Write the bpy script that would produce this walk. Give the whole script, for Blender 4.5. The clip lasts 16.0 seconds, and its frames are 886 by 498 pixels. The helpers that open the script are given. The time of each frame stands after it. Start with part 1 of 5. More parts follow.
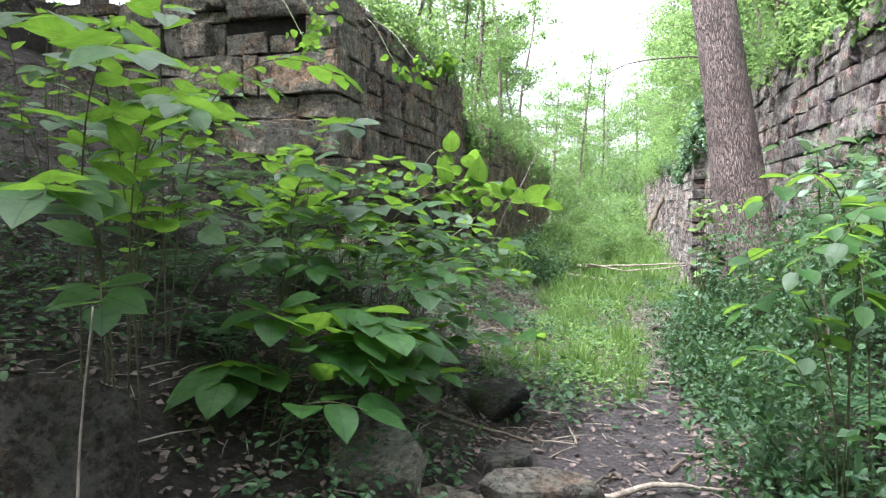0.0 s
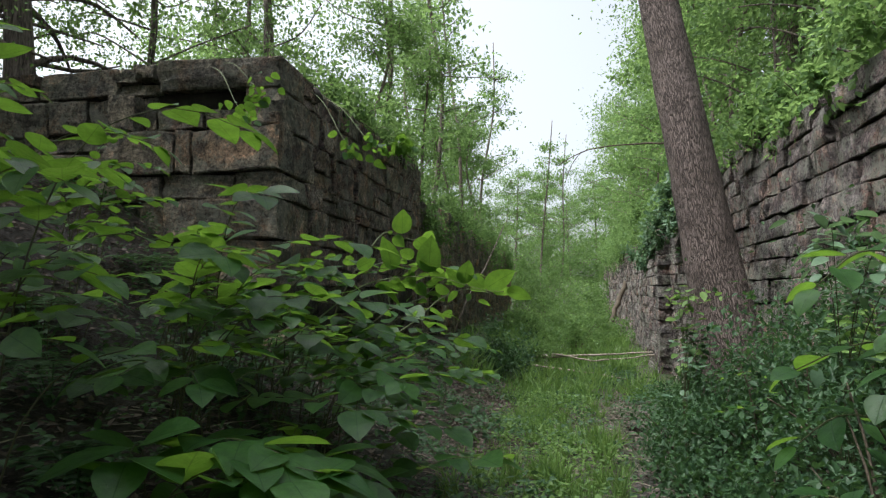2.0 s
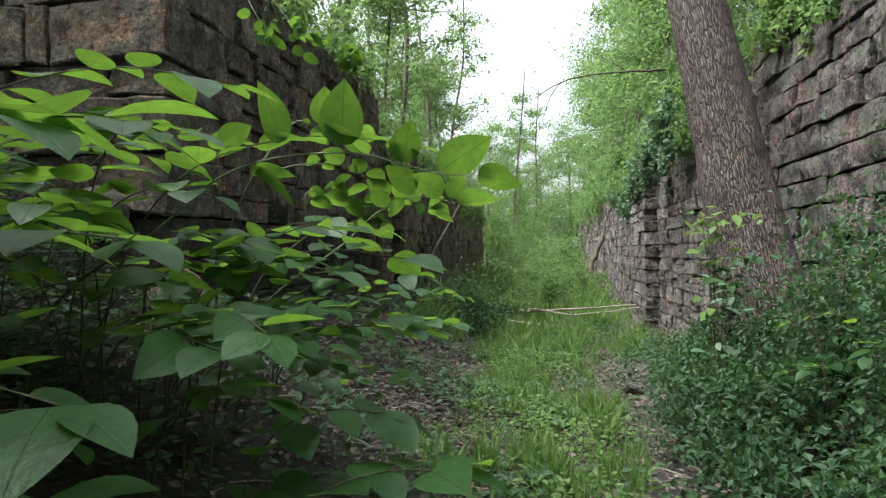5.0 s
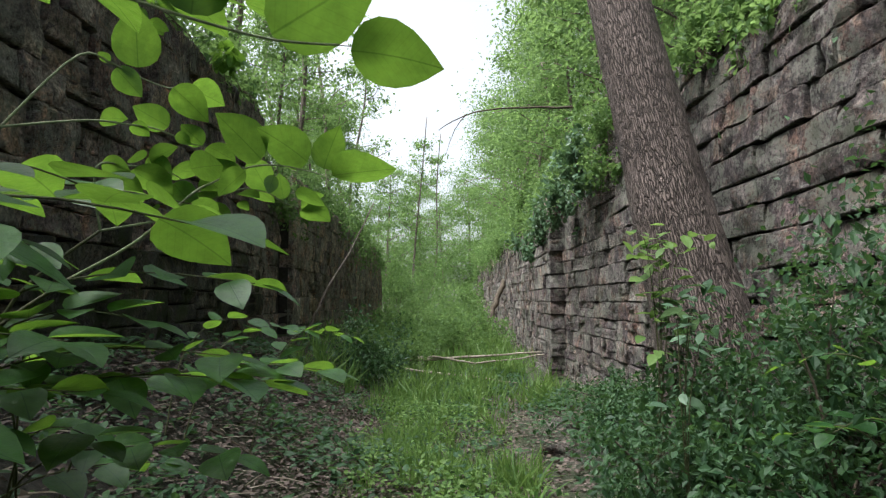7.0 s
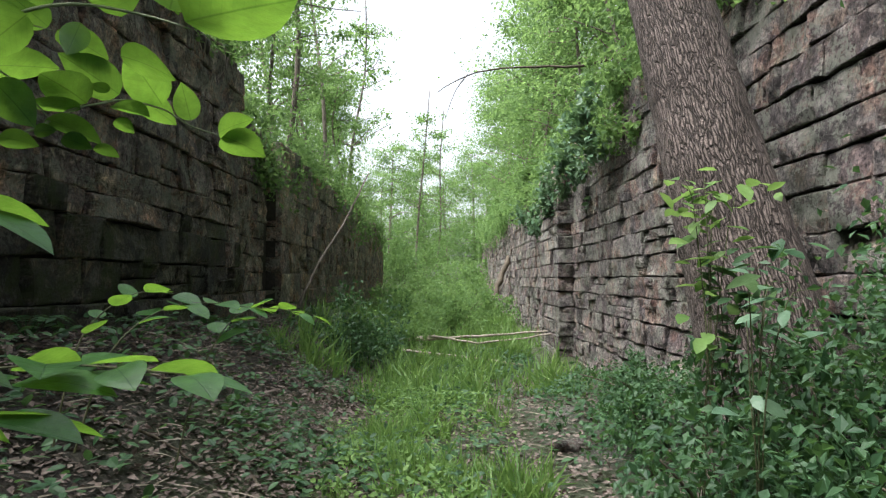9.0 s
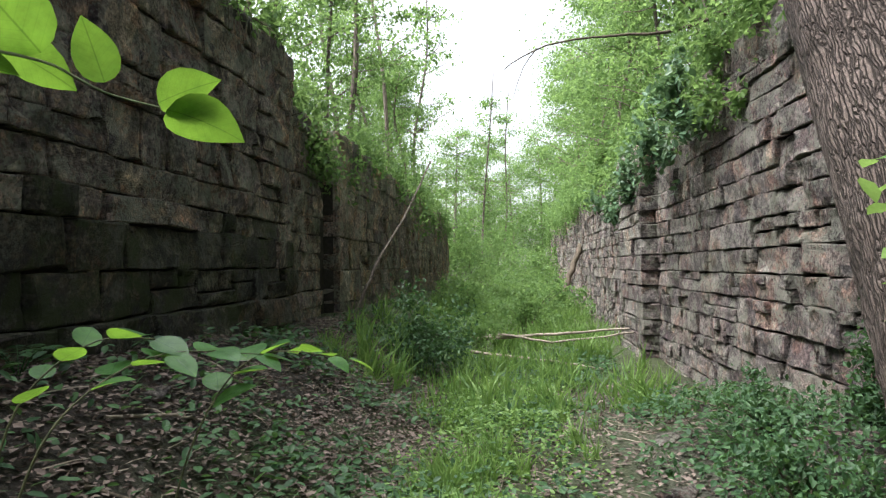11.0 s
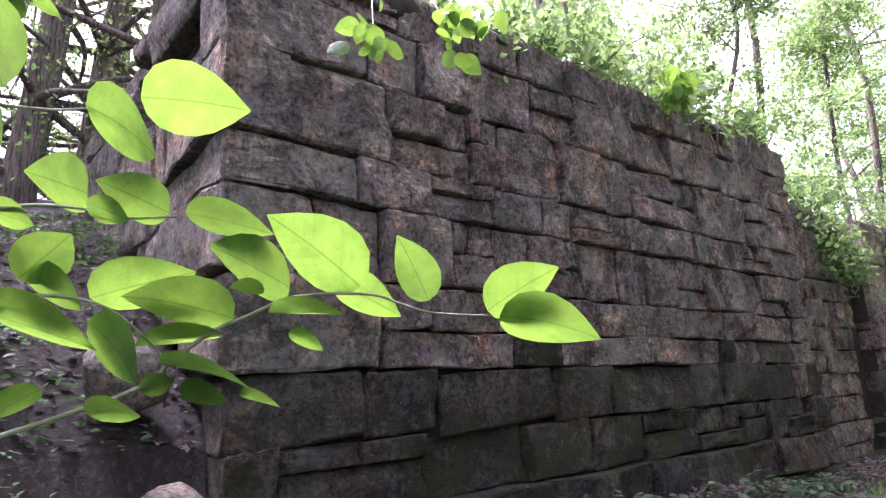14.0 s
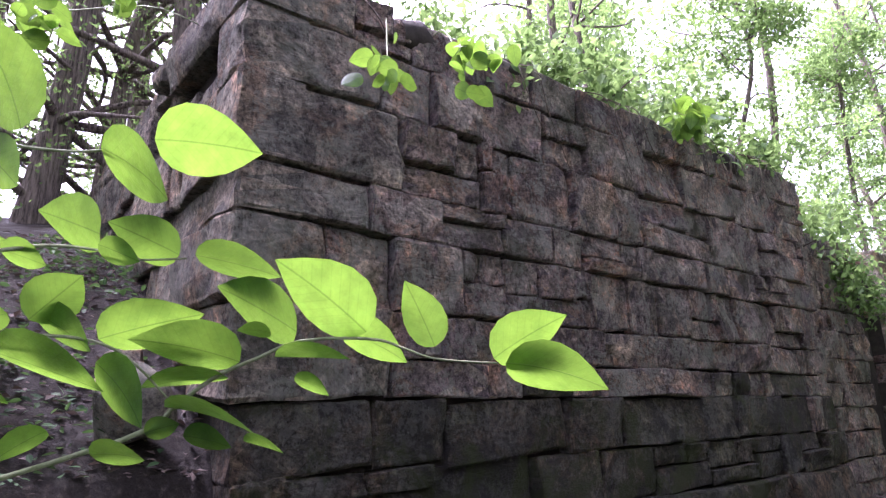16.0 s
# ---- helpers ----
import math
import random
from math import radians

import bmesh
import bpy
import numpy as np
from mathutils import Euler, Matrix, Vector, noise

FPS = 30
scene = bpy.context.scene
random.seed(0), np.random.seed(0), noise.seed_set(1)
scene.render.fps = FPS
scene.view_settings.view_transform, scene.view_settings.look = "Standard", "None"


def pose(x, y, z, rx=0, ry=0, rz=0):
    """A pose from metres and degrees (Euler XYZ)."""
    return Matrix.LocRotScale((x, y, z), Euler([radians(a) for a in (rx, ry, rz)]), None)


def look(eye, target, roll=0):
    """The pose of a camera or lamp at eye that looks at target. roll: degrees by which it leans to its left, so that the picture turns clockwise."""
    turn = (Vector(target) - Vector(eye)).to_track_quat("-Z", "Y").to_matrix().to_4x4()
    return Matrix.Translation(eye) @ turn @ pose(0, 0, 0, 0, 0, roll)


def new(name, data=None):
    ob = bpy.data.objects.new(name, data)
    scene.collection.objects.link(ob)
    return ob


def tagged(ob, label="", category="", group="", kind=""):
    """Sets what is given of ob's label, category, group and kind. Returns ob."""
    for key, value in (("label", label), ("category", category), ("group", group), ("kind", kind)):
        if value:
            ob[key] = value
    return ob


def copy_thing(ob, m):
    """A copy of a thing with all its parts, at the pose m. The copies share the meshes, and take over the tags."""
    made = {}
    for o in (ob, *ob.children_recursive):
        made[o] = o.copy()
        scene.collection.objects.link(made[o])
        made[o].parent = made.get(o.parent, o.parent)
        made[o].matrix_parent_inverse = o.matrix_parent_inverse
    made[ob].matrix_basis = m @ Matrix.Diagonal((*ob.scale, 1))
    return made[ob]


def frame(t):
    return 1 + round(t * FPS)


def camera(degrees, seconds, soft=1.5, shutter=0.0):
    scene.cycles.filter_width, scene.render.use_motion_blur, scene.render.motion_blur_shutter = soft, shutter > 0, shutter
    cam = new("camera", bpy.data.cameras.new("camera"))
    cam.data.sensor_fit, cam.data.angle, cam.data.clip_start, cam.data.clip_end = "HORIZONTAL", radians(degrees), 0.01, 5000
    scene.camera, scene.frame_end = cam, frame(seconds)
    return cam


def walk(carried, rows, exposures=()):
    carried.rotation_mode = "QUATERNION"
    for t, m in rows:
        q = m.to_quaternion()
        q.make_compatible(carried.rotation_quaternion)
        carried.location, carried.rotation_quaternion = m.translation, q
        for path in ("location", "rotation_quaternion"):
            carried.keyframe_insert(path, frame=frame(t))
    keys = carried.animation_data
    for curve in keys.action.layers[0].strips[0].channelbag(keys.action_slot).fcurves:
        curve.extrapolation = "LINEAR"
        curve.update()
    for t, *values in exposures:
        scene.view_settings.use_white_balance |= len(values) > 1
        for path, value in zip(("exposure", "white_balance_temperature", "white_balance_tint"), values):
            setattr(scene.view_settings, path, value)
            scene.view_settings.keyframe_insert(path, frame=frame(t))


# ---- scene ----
cam = camera(69.99, 16.0, soft=1.25, shutter=0.0)
# seconds, place, turn
ROWS = [
    (0.0, -0.0, 0.0, 1.5, 85.93, -0.37, 14.44),
    (0.5, -0.039, 0.117, 1.476, 87.77, 0.02, 16.12),
    (1.0, -0.155, 0.296, 1.474, 91.65, 1.3, 12.12),
    (1.5, -0.163, 0.477, 1.475, 91.62, -0.21, 10.52),
    (2.0, -0.091, 0.836, 1.512, 93.83, -0.09, 11.1),
    (2.5, -0.072, 1.032, 1.512, 89.45, 0.19, 11.16),
    (3.0, -0.058, 1.352, 1.479, 91.31, -0.62, 10.74),
    (5.5, -0.3, 2.94, 1.176, 90.22, 1.11, 7.54),
    (6.0, -0.318, 3.265, 1.142, 93.33, 0.27, 5.6),
    (6.5, -0.32, 3.471, 1.124, 92.28, -0.11, 4.58),
    (7.0, -0.323, 3.846, 1.073, 94.67, 0.02, -0.5),
    (7.5, -0.357, 4.059, 1.054, 92.35, 1.19, -4.28),
    (8.0, -0.221, 4.369, 1.048, 92.35, -1.22, -5.18),
    (8.5, -0.199, 4.513, 1.051, 90.2, -0.88, -3.5),
    (9.0, -0.209, 4.816, 1.023, 92.73, 0.11, -0.05),
    (11.5, -0.276, 6.008, 1.216, 91.47, 1.45, 10.67),
    (12.0, -0.193, 6.21, 1.195, 92.44, 2.13, 21.98),
    (12.5, -0.164, 6.39, 1.31, 92.57, 1.94, 35.24),
    (13.0, -0.179, 6.393, 1.327, 95.25, 2.87, 41.61),
    (13.5, -0.18, 6.381, 1.378, 98.86, 3.01, 46.8),
    (14.0, -0.187, 6.341, 1.421, 102.99, 2.76, 51.06),
    (14.5, -0.198, 6.321, 1.456, 106.16, 1.92, 53.95),
    (15.0, -0.171, 6.305, 1.488, 107.47, 1.83, 54.52),
    (15.5, -0.177, 6.318, 1.486, 107.08, 1.79, 54.37),
    (16.0, -0.172, 6.342, 1.465, 104.96, 1.69, 51.9),
]
EXPOSURES = [(0.0, 3.0, 5850, 14), (0.5, 2.67, 5900, 12), (1.5, 1.85, 6050, 8), (2.0, 1.45, 6100, 8), (2.5, 1.7, 6050, 8), (3.0, 1.85, 6050, 8), (5.5, 1.9, 6050, 8), (6.0, 1.85, 6050, 8), (7.5, 1.6, 6100, 8), (8.5, 1.8, 6100, 8), (9.0, 2.0, 6100, 8), (11.3, 2.2, 6200, 10), (12.0, 2.4, 6100, 14), (12.5, 3.35, 5900, 26), (13.0, 3.7, 5750, 42), (14.0, 3.5, 5700, 46), (16.0, 3.32, 5650, 46)]
walk(cam, [(t, pose(*p)) for t, *p in ROWS], EXPOSURES)
SKY, SUN = 0.085, 3.1

# ---- world, sun, exposure ----
world = bpy.data.worlds.new("overcast_sky")
scene.world = world
world.use_nodes = True
wn, wl = world.node_tree.nodes, world.node_tree.links
sky = wn.new("ShaderNodeTexSky")
sky.sky_type, sky.sun_disc = "NISHITA", False
sky.sun_elevation, sky.sun_rotation = radians(64), radians(-63)
sky.air_density, sky.dust_density, sky.ozone_density = 1.0, 4.0, 0.6
veil = wn.new("ShaderNodeHueSaturation")
veil.inputs["Saturation"].default_value = 0.25
wl.new(sky.outputs["Color"], veil.inputs["Color"])
wl.new(veil.outputs["Color"], wn["Background"].inputs["Color"])
wn["Background"].inputs["Strength"].default_value = SKY
sun_data = bpy.data.lights.new("sun", "SUN")
sun_data.energy, sun_data.angle, sun_data.color = SUN, radians(40), (1.0, 0.96, 0.9)
sun = new("sun", sun_data)
sun.matrix_world = look((-20, 2, 46), (0, 12, 0))


# ---- materials ----
def material(name, rough=0.8):
    m = bpy.data.materials.new(name)
    m.use_nodes = True
    b = m.node_tree.nodes["Principled BSDF"]
    b.inputs["Roughness"].default_value = rough
    b.inputs["Specular IOR Level"].default_value = 0.3
    return m, m.node_tree.nodes, m.node_tree.links, b


def noise_node(n, l, coord, scale, detail=5.0, rough=0.6, distort=0.0):
    t = n.new("ShaderNodeTexNoise")
    t.inputs["Scale"].default_value, t.inputs["Detail"].default_value = scale, detail
    t.inputs["Roughness"].default_value, t.inputs["Distortion"].default_value = rough, distort
    l.new(coord, t.inputs["Vector"])
    return t.outputs["Fac"]


def ramp(n, l, fac, stops):
    r = n.new("ShaderNodeValToRGB")
    e = r.color_ramp.elements
    for i, (p, c) in enumerate(stops):
        el = e[i] if i < 2 else e.new(p)
        el.position, el.color = p, (*c, 1)
    l.new(fac, r.inputs["Fac"])
    return r.outputs["Color"]


def mix(n, l, fac, a, b, mode="MIX"):
    x = n.new("ShaderNodeMix")
    x.data_type, x.blend_type = "RGBA", mode
    for sock, v in ((x.inputs[0], fac), (x.inputs[6], a), (x.inputs[7], b)):
        if isinstance(v, (int, float)):
            sock.default_value = v
        elif isinstance(v, tuple):
            sock.default_value = (*v, 1)
        else:
            l.new(v, sock)
    return x.outputs[2]


def bump(n, l, b, height, strength, dist):
    k = n.new("ShaderNodeBump")
    k.inputs["Strength"].default_value, k.inputs["Distance"].default_value = strength, dist
    l.new(height, k.inputs["Height"])
    l.new(k.outputs["Normal"], b.inputs["Normal"])


def maths(n, l, op, a, b):
    x = n.new("ShaderNodeMath")
    x.operation = op
    for sock, v in zip(x.inputs, (a, b)):
        if isinstance(v, (int, float)):
            sock.default_value = v
        else:
            l.new(v, sock)
    return x.outputs[0]


def stone_material(name, tones, moss, lichen, stain):
    """Weathered sandstone: a tone for each block, bedding, pits, lichen patches, rust, dark stains and moss."""
    m, n, l, b = material(name, 0.92)
    pos = n.new("ShaderNodeNewGeometry").outputs["Position"]
    rnd = n.new("ShaderNodeObjectInfo").outputs["Random"]
    isl = n.new("ShaderNodeNewGeometry").outputs["Random Per Island"]
    pick = maths(n, l, "FRACT", maths(n, l, "ADD", rnd, isl), 0.0)
    k = len(tones)
    base = ramp(n, l, pick, [(i / max(1, k - 1), c) for i, c in enumerate(tones)])
    # blocks differ in brightness too
    again = maths(n, l, "FRACT", maths(n, l, "MULTIPLY", pick, 7.31), 0.0)
    base = mix(n, l, 1.0, base, ramp(n, l, again, [(0.0, (0.62, 0.62, 0.64)), (1.0, (1.3, 1.27, 1.22))]), "MULTIPLY")
    mottle = noise_node(n, l, pos, 5.5, 10.0, 0.72, 0.3)
    base = mix(n, l, 1.0, base, ramp(n, l, mottle, [(0.36, (0.38, 0.37, 0.37)), (0.5, (0.95, 0.94, 0.93)), (0.66, (1.6, 1.55, 1.48))]), "MULTIPLY")
    bed = n.new("ShaderNodeMapping")
    bed.inputs["Scale"].default_value = (1.0, 1.0, 2.6)
    l.new(pos, bed.inputs["Vector"])
    layers = noise_node(n, l, bed.outputs[0], 5.0, 10.0, 0.74, 1.2)
    base = mix(n, l, 0.55, base, ramp(n, l, layers, [(0.36, (0.4, 0.39, 0.4)), (0.5, (0.95, 0.95, 0.95)), (0.64, (1.5, 1.47, 1.42))]), "MULTIPLY")
    warm = noise_node(n, l, pos, 2.1, 6.0, 0.65, 0.8)
    base = mix(n, l, ramp(n, l, warm, [(0.52, (0, 0, 0)), (0.6, (0.8, 0.8, 0.8))]), base, mix(n, l, 1.0, base, (1.28, 1.0, 0.84), "MULTIPLY"))
    grain = noise_node(n, l, pos, 19.0, 12.0, 0.82, 0.2)
    base = mix(n, l, 1.0, base, ramp(n, l, grain, [(0.4, (0.42, 0.41, 0.42)), (0.5, (0.95, 0.95, 0.95)), (0.6, (1.6, 1.58, 1.54))]), "MULTIPLY")
    pits = noise_node(n, l, pos, 38.0, 6.0, 0.7)
    base = mix(n, l, 0.8, base, ramp(n, l, pits, [(0.36, (0.35, 0.34, 0.34)), (0.46, (1.0, 1.0, 1.0)), (0.62, (1.0, 1.0, 1.0)), (0.7, (1.5, 1.5, 1.48))]), "MULTIPLY")
    big = noise_node(n, l, pos, 1.1, 7.0, 0.68, 0.8)
    base = mix(n, l, ramp(n, l, big, [(0.46, (0, 0, 0)), (0.58, (stain, stain, stain))]), base, (0.03, 0.027, 0.028))
    patch = maths(n, l, "MULTIPLY", noise_node(n, l, pos, 3.2, 4.0, 0.6, 0.5), noise_node(n, l, pos, 26.0, 8.0, 0.75))
    base = mix(n, l, ramp(n, l, patch, [(0.255, (0, 0, 0)), (0.3, (lichen, lichen, lichen))]), base, (0.32, 0.325, 0.27))
    dots = noise_node(n, l, pos, 60.0, 2.0, 0.5)
    base = mix(n, l, ramp(n, l, dots, [(0.7, (0, 0, 0)), (0.73, (lichen, lichen, lichen))]), base, (0.5, 0.5, 0.46))
    green = noise_node(n, l, pos, 1.7, 8.0, 0.72, 0.4)
    base = mix(n, l, ramp(n, l, green, [(0.52, (0, 0, 0)), (0.62, (moss, moss, moss))]), base, (0.045, 0.055, 0.018))
    l.new(base, b.inputs["Base Color"])
    h = maths(n, l, "ADD", mottle, maths(n, l, "MULTIPLY", layers, 0.9))
    h = maths(n, l, "ADD", h, maths(n, l, "MULTIPLY", grain, 1.3))
    h = maths(n, l, "ADD", h, maths(n, l, "MULTIPLY", pits, 0.4))
    bump(n, l, b, h, 1.0, 0.085)
    return m


def leaf_material(name, dark, light, through_col, gloss=0.45, trans=0.45, veins=False):
    """A leaf: a tone for each, fine veins, a waxy face and light through the blade."""
    m, n, l, b = material(name, gloss)
    rnd = n.new("ShaderNodeObjectInfo").outputs["Random"]
    geo = n.new("ShaderNodeNewGeometry")
    pick = maths(n, l, "FRACT", maths(n, l, "ADD", rnd, geo.outputs["Random Per Island"]), 0.0)
    tone = ramp(n, l, pick, [(0.0, dark), (1.0, light)])
    grain = noise_node(n, l, geo.outputs["Position"], 45.0, 4.0, 0.6)
    tone = mix(n, l, 0.5, tone, ramp(n, l, grain, [(0.3, (0.7, 0.7, 0.7)), (0.7, (1.25, 1.25, 1.25))]), "MULTIPLY")
    shine = mix(n, l, 0.5, tone, ramp(n, l, pick, [(0.0, tuple(v * 0.7 for v in through_col)), (1.0, through_col)]))
    relief = grain
    if veins:
        b.inputs["Specular IOR Level"].default_value = 0.5
        sp = n.new("ShaderNodeSeparateXYZ")
        l.new(n.new("ShaderNodeTexCoord").outputs["Object"], sp.inputs[0])
        off = maths(n, l, "ABSOLUTE", sp.outputs[1], 0.0)
        rib = ramp(n, l, off, [(0.004, (0.6, 0.64, 0.58)), (0.014, (1, 1, 1))])
        run = maths(n, l, "SINE", maths(n, l, "MULTIPLY", maths(n, l, "SUBTRACT", sp.outputs[0], maths(n, l, "MULTIPLY", off, 0.75)), 62.0), 0.0)
        side = ramp(n, l, run, [(0.0, (1.0, 1.0, 1.0)), (0.86, (1.0, 1.0, 1.0)), (1.0, (0.9, 0.92, 0.88))])
        blotch = ramp(n, l, noise_node(n, l, geo.outputs["Position"], 16.0, 4.0, 0.65), [(0.35, (0.72, 0.74, 0.7)), (0.65, (1.18, 1.15, 1.1))])
        for pattern in (rib, side, blotch):
            tone, shine = mix(n, l, 0.8, tone, pattern, "MULTIPLY"), mix(n, l, 0.9, shine, pattern, "MULTIPLY")
        relief = maths(n, l, "ADD", grain, maths(n, l, "MULTIPLY", maths(n, l, "ADD", rib, side), 0.6))
    l.new(tone, b.inputs["Base Color"])
    bump(n, l, b, relief, 0.4, 0.01)
    t = n.new("ShaderNodeBsdfTranslucent")
    l.new(shine, t.inputs["Color"])
    s = n.new("ShaderNodeMixShader")
    s.inputs[0].default_value = trans
    l.new(b.outputs[0], s.inputs[1])
    l.new(t.outputs[0], s.inputs[2])
    l.new(s.outputs[0], n["Material Output"].inputs["Surface"])
    return m


def plain(name, a, c, scale, rough=0.85, bump_dist=0.01, stretch=None, lean=None):
    m, n, l, b = material(name, rough)
    co = n.new("ShaderNodeNewGeometry").outputs["Position"]
    if lean:
        turned = n.new("ShaderNodeMapping")
        turned.inputs["Rotation"].default_value = lean
        l.new(co, turned.inputs["Vector"])
        co = turned.outputs[0]
    if stretch:
        mp = n.new("ShaderNodeMapping")
        mp.inputs["Scale"].default_value = stretch
        l.new(co, mp.inputs["Vector"])
        co = mp.outputs[0]
    f = noise_node(n, l, co, scale, 7.0, 0.7)
    g = noise_node(n, l, co, scale * 0.15, 3.0)
    tone = ramp(n, l, f, [(0.36, a), (0.64, c)])
    tone = mix(n, l, 0.6, tone, ramp(n, l, g, [(0.3, (0.6, 0.6, 0.6)), (0.7, (1.3, 1.3, 1.3))]), "MULTIPLY")
    l.new(tone, b.inputs["Base Color"])
    bump(n, l, b, f, 0.9, bump_dist)
    return m


def bark_material(name, lean):
    """Narrow broken ridges along the trunk with dark furrows between."""
    m, n, l, b = material(name, 0.92)
    pos = n.new("ShaderNodeNewGeometry").outputs["Position"]
    turned = n.new("ShaderNodeMapping")
    turned.inputs["Rotation"].default_value = lean
    l.new(pos, turned.inputs["Vector"])
    warp = n.new("ShaderNodeTexNoise")
    warp.inputs["Scale"].default_value, warp.inputs["Detail"].default_value = 9.0, 4.0
    l.new(turned.outputs[0], warp.inputs["Vector"])
    bent_co = mix(n, l, 0.045, turned.outputs[0], warp.outputs["Color"], "ADD")
    long_co = n.new("ShaderNodeMapping")
    long_co.inputs["Scale"].default_value = (1.0, 1.0, 0.11)
    l.new(bent_co, long_co.inputs["Vector"])
    cell = n.new("ShaderNodeTexVoronoi")
    cell.feature = "DISTANCE_TO_EDGE"
    cell.inputs["Scale"].default_value = 52.0
    l.new(long_co.outputs[0], cell.inputs["Vector"])
    ridge = ramp(n, l, cell.outputs["Distance"], [(0.0, (0.0, 0.0, 0.0)), (0.2, (1.0, 1.0, 1.0))])
    fine = noise_node(n, l, pos, 60.0, 8.0, 0.75)
    wide = noise_node(n, l, pos, 2.5, 6.0, 0.65)
    tone = mix(n, l, ridge, (0.05, 0.038, 0.034), (0.165, 0.128, 0.114))
    tone = mix(n, l, 0.9, tone, ramp(n, l, fine, [(0.35, (0.55, 0.55, 0.55)), (0.65, (1.4, 1.4, 1.4))]), "MULTIPLY")
    tone = mix(n, l, 0.8, tone, ramp(n, l, wide, [(0.35, (0.65, 0.63, 0.62)), (0.65, (1.25, 1.25, 1.27))]), "MULTIPLY")
    l.new(tone, b.inputs["Base Color"])
    bump(n, l, b, maths(n, l, "ADD", ridge, maths(n, l, "MULTIPLY", fine, 0.5)), 1.0, 0.022)
    return m


M_LEFT = stone_material("dark_sandstone", [(0.29, 0.235, 0.23), (0.43, 0.355, 0.3), (0.23, 0.185, 0.2), (0.45, 0.325, 0.24), (0.35, 0.315, 0.265), (0.45, 0.4, 0.34), (0.29, 0.235, 0.235), (0.37, 0.28, 0.235)], 0.5, 0.6, 0.5)
M_QUOIN = stone_material("pale_sandstone", [(0.35, 0.325, 0.265), (0.27, 0.255, 0.22), (0.42, 0.36, 0.29), (0.33, 0.29, 0.24)], 0.45, 0.5, 0.4)
M_RIGHT = stone_material("pink_grey_sandstone", [(0.215, 0.172, 0.178), (0.29, 0.262, 0.262), (0.165, 0.128, 0.138), (0.265, 0.205, 0.2), (0.31, 0.295, 0.285), (0.235, 0.195, 0.205)], 0.35, 0.65, 0.45)
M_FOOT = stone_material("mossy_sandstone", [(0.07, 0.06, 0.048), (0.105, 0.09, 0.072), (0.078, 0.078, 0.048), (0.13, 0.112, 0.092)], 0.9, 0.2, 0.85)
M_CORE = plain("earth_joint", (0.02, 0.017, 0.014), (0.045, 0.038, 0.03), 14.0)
M_BARK = plain("furrowed_bark", (0.05, 0.04, 0.034), (0.3, 0.245, 0.21), 34.0, 0.9, 0.06, (1.0, 1.0, 0.12))
M_TRUNK = bark_material("ridged_trunk_bark", (radians(16.7), radians(6.0), 0.0))
M_PALESTEM = plain("pale_green_stem", (0.16, 0.2, 0.09), (0.3, 0.33, 0.2), 40.0, 0.6)
M_TWIG = plain("twig_bark", (0.05, 0.04, 0.03), (0.14, 0.11, 0.08), 30.0)
M_DEADWOOD = plain("bare_weathered_wood", (0.16, 0.13, 0.1), (0.38, 0.33, 0.27), 20.0)
M_STEM = plain("green_stem", (0.04, 0.045, 0.02), (0.1, 0.1, 0.045), 40.0, 0.6)
M_BROAD = leaf_material("broad_leaf", (0.024, 0.085, 0.022), (0.056, 0.15, 0.036), (0.36, 0.6, 0.05), 0.42, 0.52, True)
M_SMALL = leaf_material("small_leaf", (0.021, 0.055, 0.025), (0.06, 0.122, 0.05), (0.18, 0.34, 0.07), 0.5, 0.3)
M_PALE = leaf_material("pale_leaf", (0.09, 0.16, 0.1), (0.13, 0.21, 0.12), (0.25, 0.4, 0.12), 0.35, 0.3)
M_CROWN = leaf_material("crown_leaf", (0.06, 0.13, 0.04), (0.13, 0.22, 0.075), (0.4, 0.58, 0.17), 0.55, 0.52)
M_GRASS = leaf_material("grass_blade", (0.07, 0.15, 0.035), (0.17, 0.27, 0.08), (0.36, 0.54, 0.12), 0.5, 0.42)
M_LITTER = leaf_material("dead_leaf", (0.06, 0.043, 0.037), (0.2, 0.155, 0.136), (0.3, 0.2, 0.14), 0.7, 0.08)


